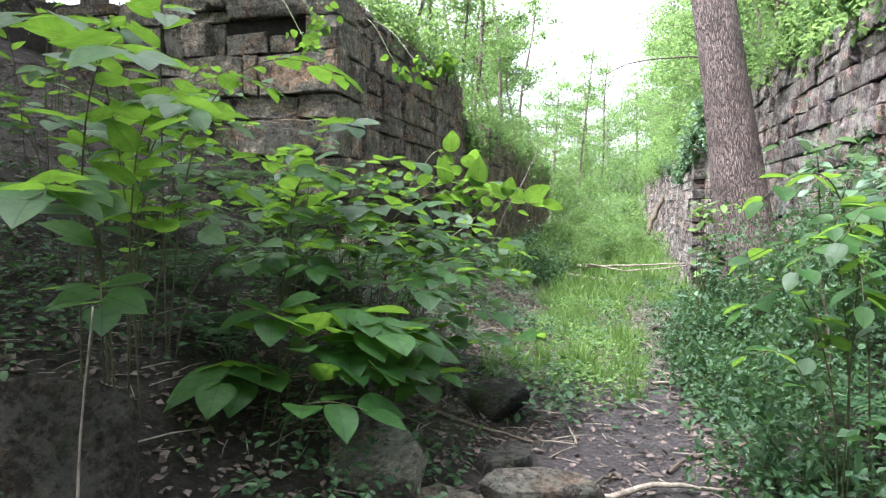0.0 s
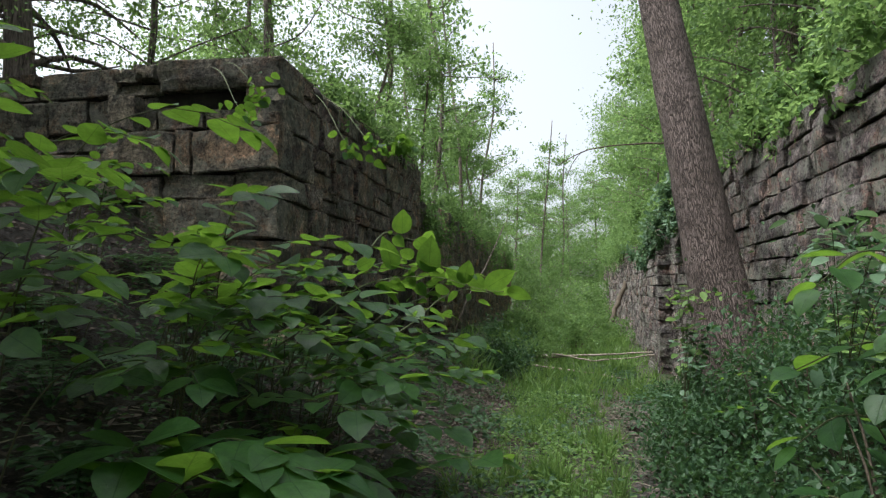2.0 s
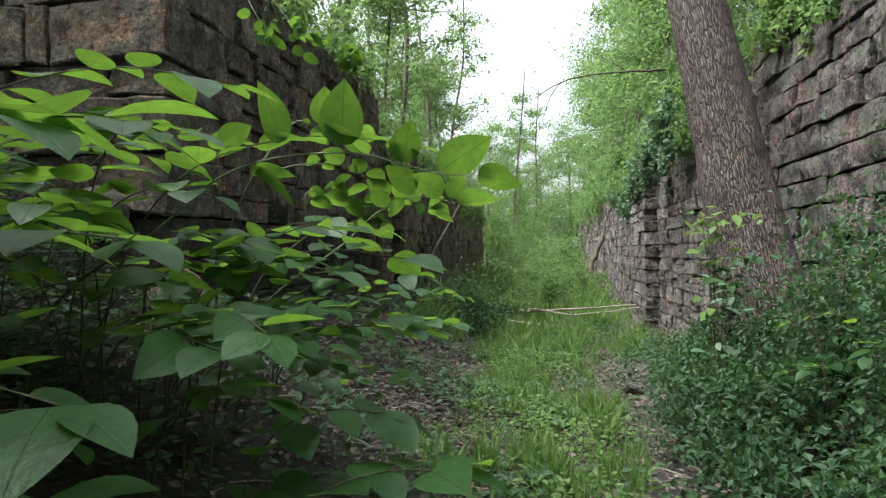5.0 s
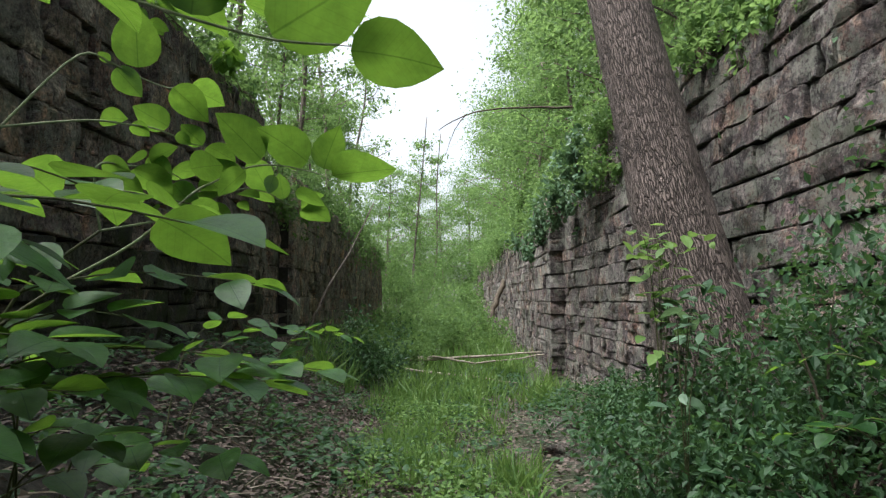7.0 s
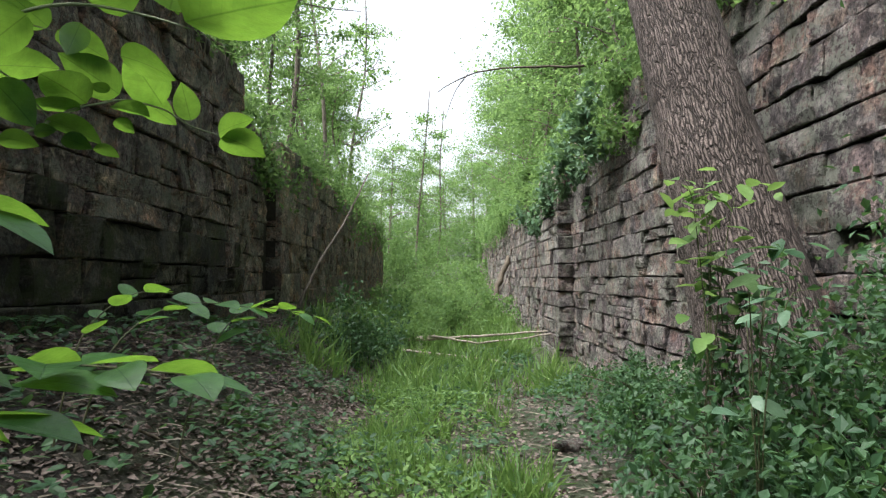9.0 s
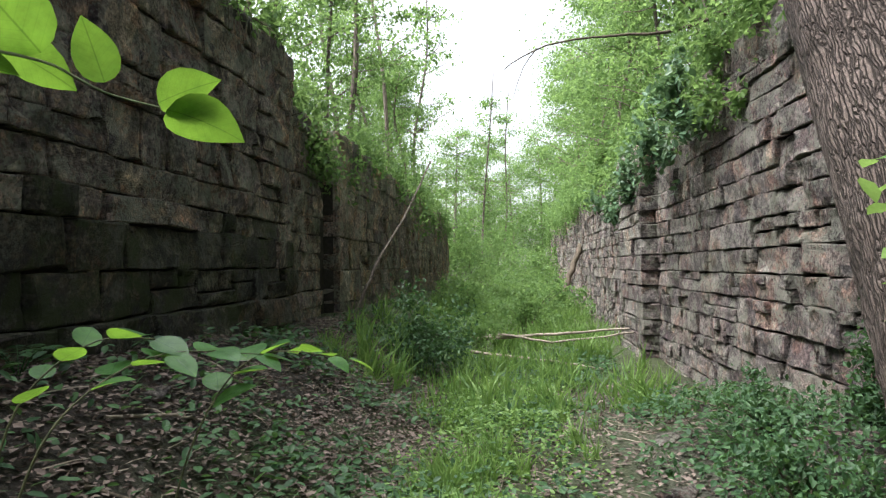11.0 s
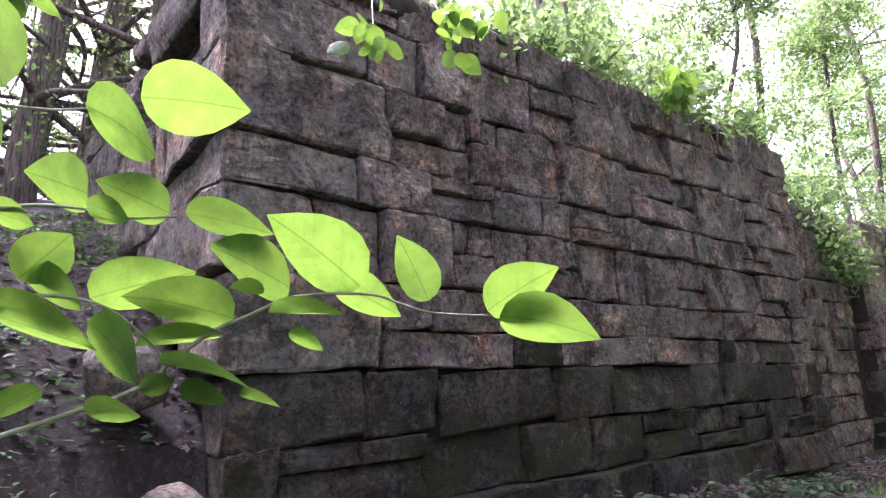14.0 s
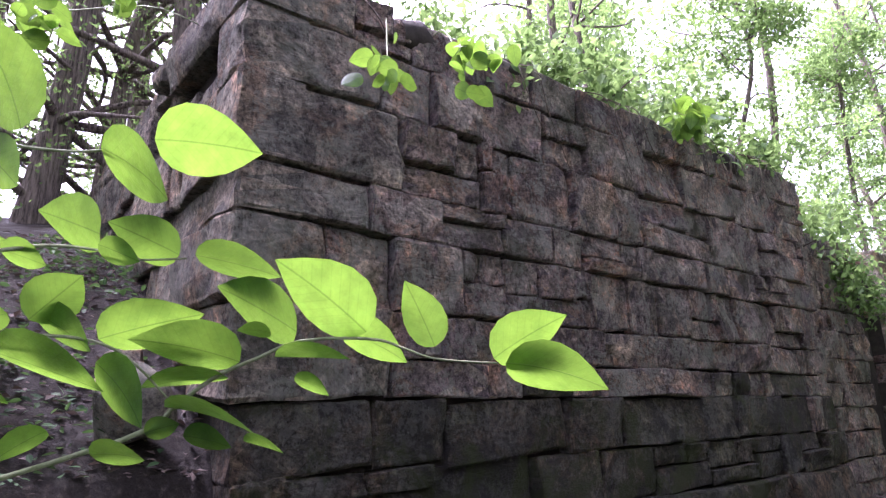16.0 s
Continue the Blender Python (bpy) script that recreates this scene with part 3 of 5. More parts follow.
# right wall
NEAR_R = [-0.8, -0.5, -0.2, 0.1, 0.42, 0.75, 1.05, 1.35, 1.68, 1.95, 2.2, 2.5, 2.78, 3.05, 3.3, 3.6, 3.95, 4.2]
wall_right = core("wall_right", [((RIGHT_X + 0.1, 5.6, -1.2), (RIGHT_X + 0.75, 50, 3.45)), ((RIGHT_X + 0.1, 10.0, -1.2), (RIGHT_X + 0.75, 50, 3.75))], "weathered pink-grey sandstone block wall of a ruined canal lock")
near_blocks = courses(6.0, 13.6, NEAR_R[3:16], 0.58, wr, split=0.32) + courses(10.4, 14.0, NEAR_R[15:17], 0.6, wr, split=0.1)
near_blocks.sort(key=lambda b: b[0])
lay(wall_right, near_blocks[:300], right_face, -90, B_RIGHT, wr, proud=0.017, joint=0.012)
rest = near_blocks[300:] + courses(11.6, 13.6, NEAR_R[:4], 0.5, wr) + courses(13.6, 19.3, NEAR_R[:17], 0.55, wr, split=0.35) + courses(22.6, 50, [a + 0.02 for a in NEAR_R[:16]], 0.5, wr, split=0.1)
laid_as_one(wall_right, "stone_courses", rest, right_face, -90, B_RIGHT, wr, proud=0.017, joint=0.012)
laid_as_one(wall_right, "stone_courses", courses(19.3, 22.6, NEAR_R[:16], 0.5, wr, split=0.1), right_face, -90, B_RIGHT, wr, joint=0.014)
# hollow-quoin pilaster standing out of the right wall
laid_as_one(wall_right, "pilaster_stones", [(RIGHT_X - 0.34, a, 0.46, c - a) for a, c in zip(NEAR_R[:15], NEAR_R[1:16])], lambda u, v, d: Matrix.Translation((u, 18.35 + d, v)), 0, B_RIGHT, wr, depth=0.5, joint=0.02, proud=0.02)
laid_as_one(wall_right, "pilaster_stones", courses(18.4, 20.8, NEAR_R[:16], 1.1, wr, split=0.0), lambda u, v, d: right_face(u, v, d - 0.32), -90, B_RIGHT, wr, depth=0.36, joint=0.02)


# ---- large tree beside the right wall ----
def leaning_tree():
    r = np.random.default_rng(5)
    axis = lambda z: np.array([1.89 - 0.105 * z, 8.67 + 0.3 * z, z])
    root = thing("leaning_tree", axis(0.1), "tall grey-brown tree trunk leaning beside the stone wall", "tree")
    zs = [-0.55, -0.1, 0.25, 0.7, 1.2, 2, 3, 4.5, 6, 8, 10, 12, 14]
    path = np.array([axis(z) for z in zs])
    radii = [0.56, 0.49, 0.44, 0.4, 0.365, 0.33, 0.305, 0.29, 0.27, 0.24, 0.2, 0.16, 0.1]
    v, f = tube(bent(path, 60), np.interp(np.linspace(0, 12, 60), range(13), radii), 22, 0.018, r)
    ob = mesh_part("trunk", raw_mesh("trunk", v, f, M_TRUNK), root)
    ob.matrix_parent_inverse = Matrix.Translation(root.location).inverted()
    leaves = []
    for i in range(9):
        z = r.uniform(7.5, 13.5)
        a = r.uniform(0, 6.28)
        end = axis(z) + np.array([math.cos(a), math.sin(a), 0.5]) * r.uniform(2, 4)
        p = bent([axis(z), (axis(z) + end) / 2 + [0, 0, 0.4], end], 8)
        v, f = tube(p, np.linspace(0.09, 0.02, 8), 6)
        ob = mesh_part("limb", raw_mesh("limb", v, f, M_BARK), root)
        ob.matrix_parent_inverse = Matrix.Translation(root.location).inverted()
        leaves.append(p[3:][r.integers(0, 5, 420)] + r.normal(0, 0.6, (420, 3)))
    p = np.concatenate(leaves)
    v, f = cloud(CHIP, p, r.normal(0, 1, p.shape), r.normal(0, 0.5, p.shape) + [0, 0, 1], r.uniform(0.1, 0.17, len(p)))
    ob = mesh_part("crown", raw_mesh("crown", v, f, M_CROWN), root)
    ob.matrix_parent_inverse = Matrix.Translation(root.location).inverted()


leaning_tree()


def at_root(ob, root):
    ob.matrix_parent_inverse = Matrix.Translation(root.location).inverted()
    return ob


# ---- woods ----
def make_tree(name, label, seed, height, spread, crown_from, leaves, leaf, girth=0.16, limbs=14, group="", droop=0.0):
    """A tapered, slightly bent trunk with limbs and a loose crown of leaf clumps, standing at the origin."""
    r = np.random.default_rng(seed)
    root = thing(name, (0, 0, 0), label, "tree", group)
    top = np.array([r.normal(0, 0.06) * height, r.normal(0, 0.06) * height, height])
    axis = bent([(0, 0, -0.4), top * 0.35 + r.normal(0, 0.25, 3) * [1, 1, 0], top * 0.7 + r.normal(0, 0.35, 3) * [1, 1, 0], top], 16)
    v, f = tube(axis, np.linspace(girth, 0.03, 16) * np.array([1.25, 1.05] + [1] * 14), 9, 0.03, r)
    mesh_part("trunk", raw_mesh("trunk", v, f, M_BARK), root)
    spots = []
    for i in range(limbs):
        u = r.uniform(crown_from, 0.97)
        p0 = axis[int(u * 15)]
        a = r.uniform(0, 6.28)
        reach = spread * (1.15 - 0.75 * (u - crown_from) / (1 - crown_from)) * r.uniform(0.5, 1.1)
        end = p0 + np.array([math.cos(a) * reach, math.sin(a) * reach, reach * (r.uniform(0.05, 0.6) - droop)])
        p = bent([p0, (p0 + end) / 2 + r.normal(0, 0.12 * reach, 3), end], 8)
        v, f = tube(p, np.linspace(girth * 0.32, 0.012, 8), 5)
        mesh_part("limb", raw_mesh("limb", v, f, M_BARK), root)
        for k in range(r.integers(3, 6)):
            q = p[r.integers(3, 8)] + r.normal(0, 0.28 * reach, 3) * [1, 1, 0.6]
            spots.append(q)
    spots = np.array(spots)
    w = r.integers(0, len(spots), leaves)
    size = r.uniform(0.14, 0.5, len(spots))[w][:, None] * spread / 2.2
    p = spots[w] + r.normal(0, 1, (leaves, 3)) * size * [1, 1, 0.55]
    v, f = cloud(CHIP, p, r.normal(0, 1, p.shape) - [0, 0, 0.3], r.normal(0, 0.55, p.shape) + [0, 0, 1], leaf * r.uniform(0.6, 1.3, leaves))
    mesh_part("crown", raw_mesh("crown", v, f, M_CROWN, False), root)
    return root


def stand(ob, x, y, turn, size=1.0, sink=0.1):
    ob.scale = (size,) * 3
    ob.matrix_basis = Matrix.Translation((x, y, float(ground_z(x, y)) - sink)) @ Matrix.Rotation(radians(turn), 4, "Z") @ Matrix.Diagonal((size, size, size, 1))
    return ob


def copy_stand(ob, x, y, turn, sink=0.1):
    return copy_thing(ob, Matrix.Translation((x, y, float(ground_z(x, y)) - sink)) @ Matrix.Rotation(radians(turn), 4, "Z"))


slim = make_tree("young_tree", "slim young tree with light green leaves on the wall top", 31, 7.0, 1.9, 0.25, 6500, 0.11, 0.07, 18, "wall top saplings")
tall = make_tree("forest_tree", "tall leafy forest tree with a bare grey trunk", 32, 15, 3.4, 0.3, 15000, 0.16, 0.19, 24, "forest trees")
wide = make_tree("forest_tree", "broad leafy forest tree with drooping limbs", 33, 12, 3.8, 0.18, 15000, 0.15, 0.16, 26, "forest trees", 0.15)
sparse = make_tree("thin_tree", "thin tree with sparse foliage against the white sky", 34, 16, 2.0, 0.4, 1300, 0.2, 0.11, 16, "thin trees")
conifer = make_tree("old_tree", "dark straight tree with many thin side branches", 35, 14, 3.0, 0.1, 12000, 0.065, 0.2, 52, "dark trees", 0.35)
place = np.random.default_rng(77)
stand(slim, -6.6, 13.4, 20)
for x, y in ((-5.6, 18.6), (-5.0, 22.5), (-5.4, 28), (-5.0, 34), (4.3, 11.4), (4.0, 14.0), (4.0, 17.0), (3.9, 20.0), (4.1, 24), (3.9, 29), (4.0, 35), (4.2, 41), (4.6, 8.6), (-7.5, 10.6)):
    copy_stand(slim, x, y, place.uniform(0, 360))
stand(tall, 6.6, 15.5, 40)
for x, y in ((7.4, 9.5), (6.2, 21), (6.2, 29), (7, 37), (6.2, 46), (-8.5, 36), (-7, 47), (6, 56), (-1.8, 76), (9, 62), (-10, 60), (4.5, 84), (-17, 44), (15, 40), (-16, 26)):
    copy_stand(tall, x, y, place.uniform(0, 360))
stand(wide, -12, 22, 0)
# the last four stand out of view, added so their crowns shade the left bank
for x, y in ((-8.5, 42), (5.4, 18.0), (5.4, 25.5), (5.3, 33), (5.6, 41), (4.6, 50), (-4.6, 56), (2.6, 60), (-6, 68), (7, 72), (12, 16), (13, 30), (0.5, 70), (-3.5, 88), (-11, 80), (12, 86), (0.5, 102), (-8, 104), (9, 106), (-20, 60), (20, 60), (-5.8, 2.4), (-4.8, -2.2), (-7.4, -0.6), (1.6, -4.5)):
    copy_stand(wide, x, y, place.uniform(0, 360))
stand(sparse, -5.6, 25.5, 10)
for x, y in ((-4.8, 40), (-2.4, 54), (-6.4, 20.5), (-5.4, 33), (-1.0, 60), (-6.8, 15.4), (-8.6, 18.0)):
    copy_stand(sparse, x, y, place.uniform(0, 360))
stand(conifer, -8.4, 6.9, 0)
for x, y in ((-7.6, 8.3), (-10.0, 7.8), (-11.5, 6.0), (-9.6, 5.0), (-12.5, 8.8), (-11, 10.5), (-14, 7.2), (-9.0, 2.2), (-12, 3.2)):
    copy_stand(conifer, x, y, place.uniform(0, 360))


# ---- bushes, creepers and undergrowth ----
def bush(name, label, seed, place_at, radii, leaves, leaf, mat, clumps=18, template=CHIP, stems=6, hang=0.0, group="", category="bush"):
    """Twigs from one root, each ending in an uneven clump of leaves."""
    r = np.random.default_rng(seed)
    x, y, z = place_at
    root = thing(name, (x, y, z), label, category, group)
    c = r.normal(0, 0.5, (clumps, 3)) * radii
    c[:, 2] = np.abs(c[:, 2]) * (1 if hang == 0 else r.choice([1, -hang], clumps)) + (radii[2] * 0.3 if hang == 0 else 0)
    for k in range(min(stems, clumps)):
        p = bent([(0, 0, -0.08), c[k] * [0.45, 0.45, 0.6], c[k]], 6)
        v, f = tube(p, np.linspace(0.014, 0.004, 6), 4)
        mesh_part("stem", raw_mesh("stem", v, f, M_TWIG), root)
    w = r.integers(0, clumps, leaves)
    p = c[w] + r.normal(0, 1, (leaves, 3)) * r.uniform(0.09, 0.26, clumps)[w][:, None] * np.asarray(radii)
    floor = ground_z(p[:, 0] + x, p[:, 1] + y) - z + 0.01 if hang == 0 else -1e3
    p[:, 2] = np.maximum(p[:, 2], floor + r.uniform(0, 0.1, leaves))
    v, f = cloud(template, p, r.normal(0, 1, p.shape) - [0, 0, 0.25], r.normal(0, 0.45, p.shape) + [0, 0, 1], leaf * r.uniform(0.6, 1.35, leaves))
    mesh_part("foliage", raw_mesh("foliage", v, f, mat, False), root, "", "")
    return root


def gz(x, y):
    return float(ground_z(x, y))


br = np.random.default_rng(50)
# along the wall tops
for i, y in enumerate(np.arange(9.8, 14.7, 0.7)):
    x = -3.62 - 0.25 * br.random()
    bush("wall_top_bush", "light green brush growing on the wall top", 100 + i, (x, y, 4.3 + 0.03 * (y - 8)), (0.5, 0.6, 0.7), 1000, 0.1, M_CROWN, 18, CHIP, 6, 0.4, "wall top brush")
for i, y in enumerate(np.arange(15.2, 38, 1.5)):
    bush("wall_top_bush", "light green brush hanging over the wall top", 140 + i, (-3.75, y, 3.55 - 0.015 * (y - 15)), (0.75, 1.1, 1.25), 2000, 0.1, M_CROWN, 16, CHIP, 5, 0.5, "wall top brush")
for i, y in enumerate(np.arange(6.2, 14.0, 0.8)):
    bush("wall_top_bush", "green brush rooted on the crumbling wall top", 180 + i, (2.85 + 0.3 * br.random(), y, 3.85 if y > 10 else 3.65), (0.6, 0.7, 0.8), 1500, 0.1, M_CROWN, 16, CHIP, 6, 0.25, "wall top brush")
for i, y in enumerate(np.arange(14.4, 46, 1.5)):
    bush("hanging_creeper", "leafy creeper hanging over the wall top", 210 + i, (2.75, y, 3.9 - 0.01 * (y - 14)), (0.55, 0.95, 1.0), 2000, 0.1, M_CROWN, 20, CHIP, 5, 0.75, "hanging creepers")
for i, (x, y, z) in enumerate(((2.25, 15.2, 3.5), (2.2, 16.8, 3.2), (2.2, 19.0, 2.9), (2.2, 21.5, 2.6))):
    bush("hanging_creeper", "grey-green creeper with glossy leaves against dark stone", 250 + i, (x, y, z), (0.4, 0.7, 0.55), 700, 0.13, M_PALE, 12, OVAL, 4, 1.0, "hanging creepers")

# chamber undergrowth
for i, (x, y, rx, h, n) in enumerate(((-1.7, 15.8, 0.75, 0.85, 3200), (-1.2, 19.5, 0.9, 0.6, 2000), (0.2, 24, 1.3, 0.8, 2600), (-1.6, 25, 1.0, 0.9, 2400), (1.3, 28, 1.2, 0.8, 2400), (-0.7, 31, 1.5, 1.0, 2600), (1.0, 36, 1.6, 1.2, 2600), (-1.4, 40, 1.8, 1.6, 2600), (1.6, 44, 1.8, 1.8, 2600), (0, 52, 2.5, 2.6, 3000), (-2.6, 42, 1.5, 2.4, 2600), (-3.4, 47, 1.8, 3.2, 3000), (-2.6, 57, 3.0, 4.0, 3400), (3.2, 55, 2.6, 3.4, 3000))):
    bush("undergrowth_bush", "low green bush on the chamber floor", 300 + i, (x, y, gz(x, y)), (rx, rx, h), n, 0.07 + 0.003 * (y - 14), M_SMALL if i == 0 else M_CROWN, 22, CHIP, 5, 0.0, "chamber bushes")
# small-leaved bushes on the right bank
for i, (x, y, rx, h) in enumerate(((0.95, 3.4, 0.4, 0.5), (1.35, 4.1, 0.55, 0.7), (1.9, 3.0, 0.6, 0.85), (1.1, 5.2, 0.5, 0.6), (1.75, 5.4, 0.6, 0.85), (2.15, 4.4, 0.5, 0.9), (1.0, 6.3, 0.45, 0.6), (1.55, 6.8, 0.55, 0.8), (2.1, 6.6, 0.45, 0.95), (1.05, 7.6, 0.45, 0.65), (1.45, 7.9, 0.35, 0.8), (2.2, 8.0, 0.4, 0.9), (1.35, 9.6, 0.5, 0.5), (2.2, 9.9, 0.4, 0.7), (1.9, 11.4, 0.5, 0.45), (1.4, 2.0, 0.5, 0.7), (2.3, 1.4, 0.6, 1.0), (1.3, 7.35, 0.42, 0.95), (1.75, 7.3, 0.5, 1.15), (2.25, 7.2, 0.4, 1.45), (2.25, 6.0, 0.4, 1.3), (1.7, 6.1, 0.5, 1.05), (2.2, 5.2, 0.45, 1.2))):
    bush("small_leaved_bush", "dense bush with small blue-green leaves beside the path", 340 + i, (x, y, gz(x, y)), (rx, rx, h * 0.85), 1700, 0.052, M_SMALL, 26, CHIP, 8, 0.0, "path side bushes")
SPRAY_LEAF, SPRAY_PALE = raw_mesh("leaf", *OVAL, M_SMALL), raw_mesh("leaf", *OVAL, M_PALE)
SPRAY_FRESH = raw_mesh("leaf", *OVAL, M_GRASS)
# broad-leaved shrubs reaching out from the right wall
for i, (x, y, z, rx, n, leaf) in enumerate(((1.5, 5.0, 1.75, 0.75, 130, SPRAY_PALE), (1.75, 4.1, 1.5, 0.6, 120, SPRAY_LEAF), (1.3, 8.2, 1.1, 0.35, 90, SPRAY_LEAF), (1.15, 8.05, 1.5, 0.24, 70, SPRAY_FRESH), (0.98, 7.25, 1.0, 0.22, 22, SPRAY_PALE), (1.95, 5.8, 1.25, 0.45, 110, SPRAY_FRESH))):
    g = gz(x, y)
    r = np.random.default_rng(400 + i)
    root = thing("broad_leaved_shrub", (x, y, g), "slender shrub with flat sprays of broad leaves", "bush", "bank shrubs")
    base = z - g
    tips = r.normal(0, 0.5, (5, 3)) * [rx, rx, 0.14] + [0, 0, base]
    paths = []
    for q in tips:
        p = bent([(r.normal(0, 0.05), r.normal(0, 0.05), -0.05), q * [0.15, 0.15, 0.6], q * [0.6, 0.6, 0.95], q], 14)
        paths.append(p)
        v, f = tube(p, np.linspace(0.0045, 0.0015, 14), 5)
        mesh_part("stem", raw_mesh("stem", v, f, M_STEM), root)
    for k in range(n):
        p = paths[r.integers(5)]
        q = p[r.integers(4, 14)] + r.normal(0, 0.08, 3) * [1, 1, 0.4]
        ob = new("leaf", leaf)
        ob.matrix_world = Matrix.Translation(q) @ Euler((r.normal(0, 0.3), r.normal(0.1, 0.3), r.uniform(0, 6.28))).to_matrix().to_4x4() @ Matrix.Scale(r.uniform(0.08, 0.15), 4)
        ob.parent = root


# ---- broad-leaved knotweed ----
LEAVES = []
for k, (arch, fold) in enumerate(((0.1, 0.12), (0.2, 0.2), (0.05, 0.28), (0.28, 0.1))):
    v, f = blade_template([(0.04, 0.17), (0.14, 0.3), (0.3, 0.37), (0.48, 0.37), (0.66, 0.3), (0.82, 0.18), (0.93, 0.07)], arch, fold)
    v[:, 1] *= 0.9 + 0.05 * k
    LEAVES.append(raw_mesh("leaf", v, f, M_BROAD))


def hang_leaf(root, base, way, face, size, rng):
    d = Vector(way).normalized()
    b = Vector(face).cross(d).normalized()
    u = d.cross(b)
    ob = new("leaf", LEAVES[rng.integers(len(LEAVES))])
    stalk = Vector(base) + d * 0.015
    ob.matrix_world = Matrix(((d.x, b.x, u.x, stalk.x), (d.y, b.y, u.y, stalk.y), (d.z, b.z, u.z, stalk.z), (0, 0, 0, 1))) @ Matrix.Diagonal((size, size, size, 1))
    ob.parent = root
    at_root(ob, root)


def knotweed(seed, stems, size, gap=0.09, start=0.35, label="knotweed with broad heart-shaped leaves on arching stems", rise=0.15):
    """Arching stems with alternate broad leaves, each leaf a part."""
    r = np.random.default_rng(seed)
    root = thing("knotweed", stems[0][0], label, "plant", "knotweed thicket")
    for pts in stems:
        path = bent(pts, 18)
        v, f = tube(path, np.linspace(0.0048, 0.0018, 18), 6)
        at_root(mesh_part("stem", raw_mesh("stem", v, f, M_STEM), root), root)
        seg = np.linalg.norm(np.diff(path, axis=0), axis=1)
        s = np.concatenate([[0], np.cumsum(seg)])
        u, flip = s[-1] * start, 1
        while u < s[-1]:
            p = np.array([np.interp(u, s, path[:, a]) for a in range(3)])
            q = np.array([np.interp(min(u + 0.03, s[-1]), s, path[:, a]) for a in range(3)])
            t = unit(q - p + 1e-6)
            side = unit(np.cross(t, [0, 0, 1]) + 1e-6) * flip
            way = side * r.uniform(0.6, 1.0) + t * r.uniform(0.3, 0.8) + np.array([0, 0, r.normal(rise, 0.16)])
            face = np.array([0, 0, 1]) + r.normal(0, 0.24, 3)
            hang_leaf(root, p, way, face, size * r.uniform(0.65, 1.15), r)
            u += gap * r.uniform(0.7, 1.4)
            flip = -flip
        hang_leaf(root, path[-1], unit(path[-1] - path[-3]) + [0, 0, -0.1], (0.1, 0, 1), size * 0.8, r)
    return root


def sprays(seed, label, base, stalk_top, place_at, across, branches):
    """A plant whose leafy branches lie near one upright plane: branch path and leaves (foot, run, face-on share) as along, up."""
    r = np.random.default_rng(seed)
    ac, up = np.array([*across, 0.0]), np.array([0, 0, 1.0])
    out = np.array([ac[1], -ac[0], 0.0])
    o = np.array([*place_at, 0.0])
    root = thing("knotweed", base, label, "plant", "knotweed thicket")
    b, t = np.array(base, float), np.array(stalk_top, float)
    v, f = tube(bent([b - [0, 0, 0.05], b * 0.55 + t * 0.45 + [-0.05, 0, 0.12], t], 12), np.linspace(0.009, 0.006, 12), 6)
    at_root(mesh_part("stem", raw_mesh("stem", v, f, M_STEM), root), root)
    for path, leaves in branches:
        pts = [t] + [o + ac * a + up * z for a, z in path]
        p = bent(pts, 30)
        v, f = tube(p, np.linspace(0.0055, 0.002, 30), 6)
        at_root(mesh_part("stem", raw_mesh("stem", v, f, M_PALESTEM), root), root)
        for a, z, da, dz, share in leaves:
            run = ac * da + up * dz
            length = float(np.linalg.norm(run))
            over = unit(np.cross(out, run))
            over = over * (1 if over[2] >= 0 else -1)
            face = -out * min(share, 0.86) + over * math.sqrt(1 - min(share, 0.86) ** 2) + r.normal(0, 0.06, 3)
            hang_leaf(root, o + ac * a + up * z + out * r.normal(0, 0.012), run + out * r.normal(0, 0.15) * length, face, length * 0.97, r)
    return root


# arching over the path
sprays(1, "knotweed branch arching over the path with upright backlit leaves", (-2.2, 4.7, gz(-2.2, 4.7)), (-1.85, 4.85, 1.25), (-0.9, 4.9), (1.0, 0.0), (
    ([(-0.83, 1.34), (-0.61, 1.51), (-0.47, 1.57), (-0.33, 1.60), (-0.15, 1.61), (0.01, 1.60), (0.14, 1.56), (0.29, 1.52), (0.41, 1.51)],
     ((-0.34, 1.64, -0.01, 0.24, 1.0), (-0.08, 1.62, 0.0, 0.25, 1.0), (0.15, 1.55, 0.02, 0.16, 1.0), (0.28, 1.52, 0.19, 0.13, 0.86), (0.41, 1.51, 0.17, -0.01, 0.57), (-0.45, 1.55, 0.19, -0.11, 0.5), (-0.47, 1.54, 0.18, 0.02, 0.36), (-0.59, 1.66, 0.13, 0.07, 0.88))),))
sprays(2, "knotweed branch with a row of bright leaves beside the path", (-1.9, 5.7, gz(-1.9, 5.7)), (-1.5, 5.9, 1.15), (-0.9, 5.96), (1.0, 0.0), (
    ([(-0.43, 1.27), (-0.25, 1.43), (-0.18, 1.47), (-0.07, 1.52), (0.03, 1.53), (0.14, 1.51), (0.21, 1.49)],
     ((-0.28, 1.52, 0.15, 0.02, 1.0), (-0.01, 1.54, -0.15, 0.16, 0.9), (0.15, 1.53, -0.15, 0.13, 1.0), (0.19, 1.50, 0.04, 0.15, 1.0), (0.21, 1.49, 0.24, 0.02, 0.43), (-0.06, 1.52, -0.09, -0.09, 0.63), (0.03, 1.51, -0.02, -0.07, 1.0), (0.08, 1.44, 0.11, -0.02, 0.52))),))
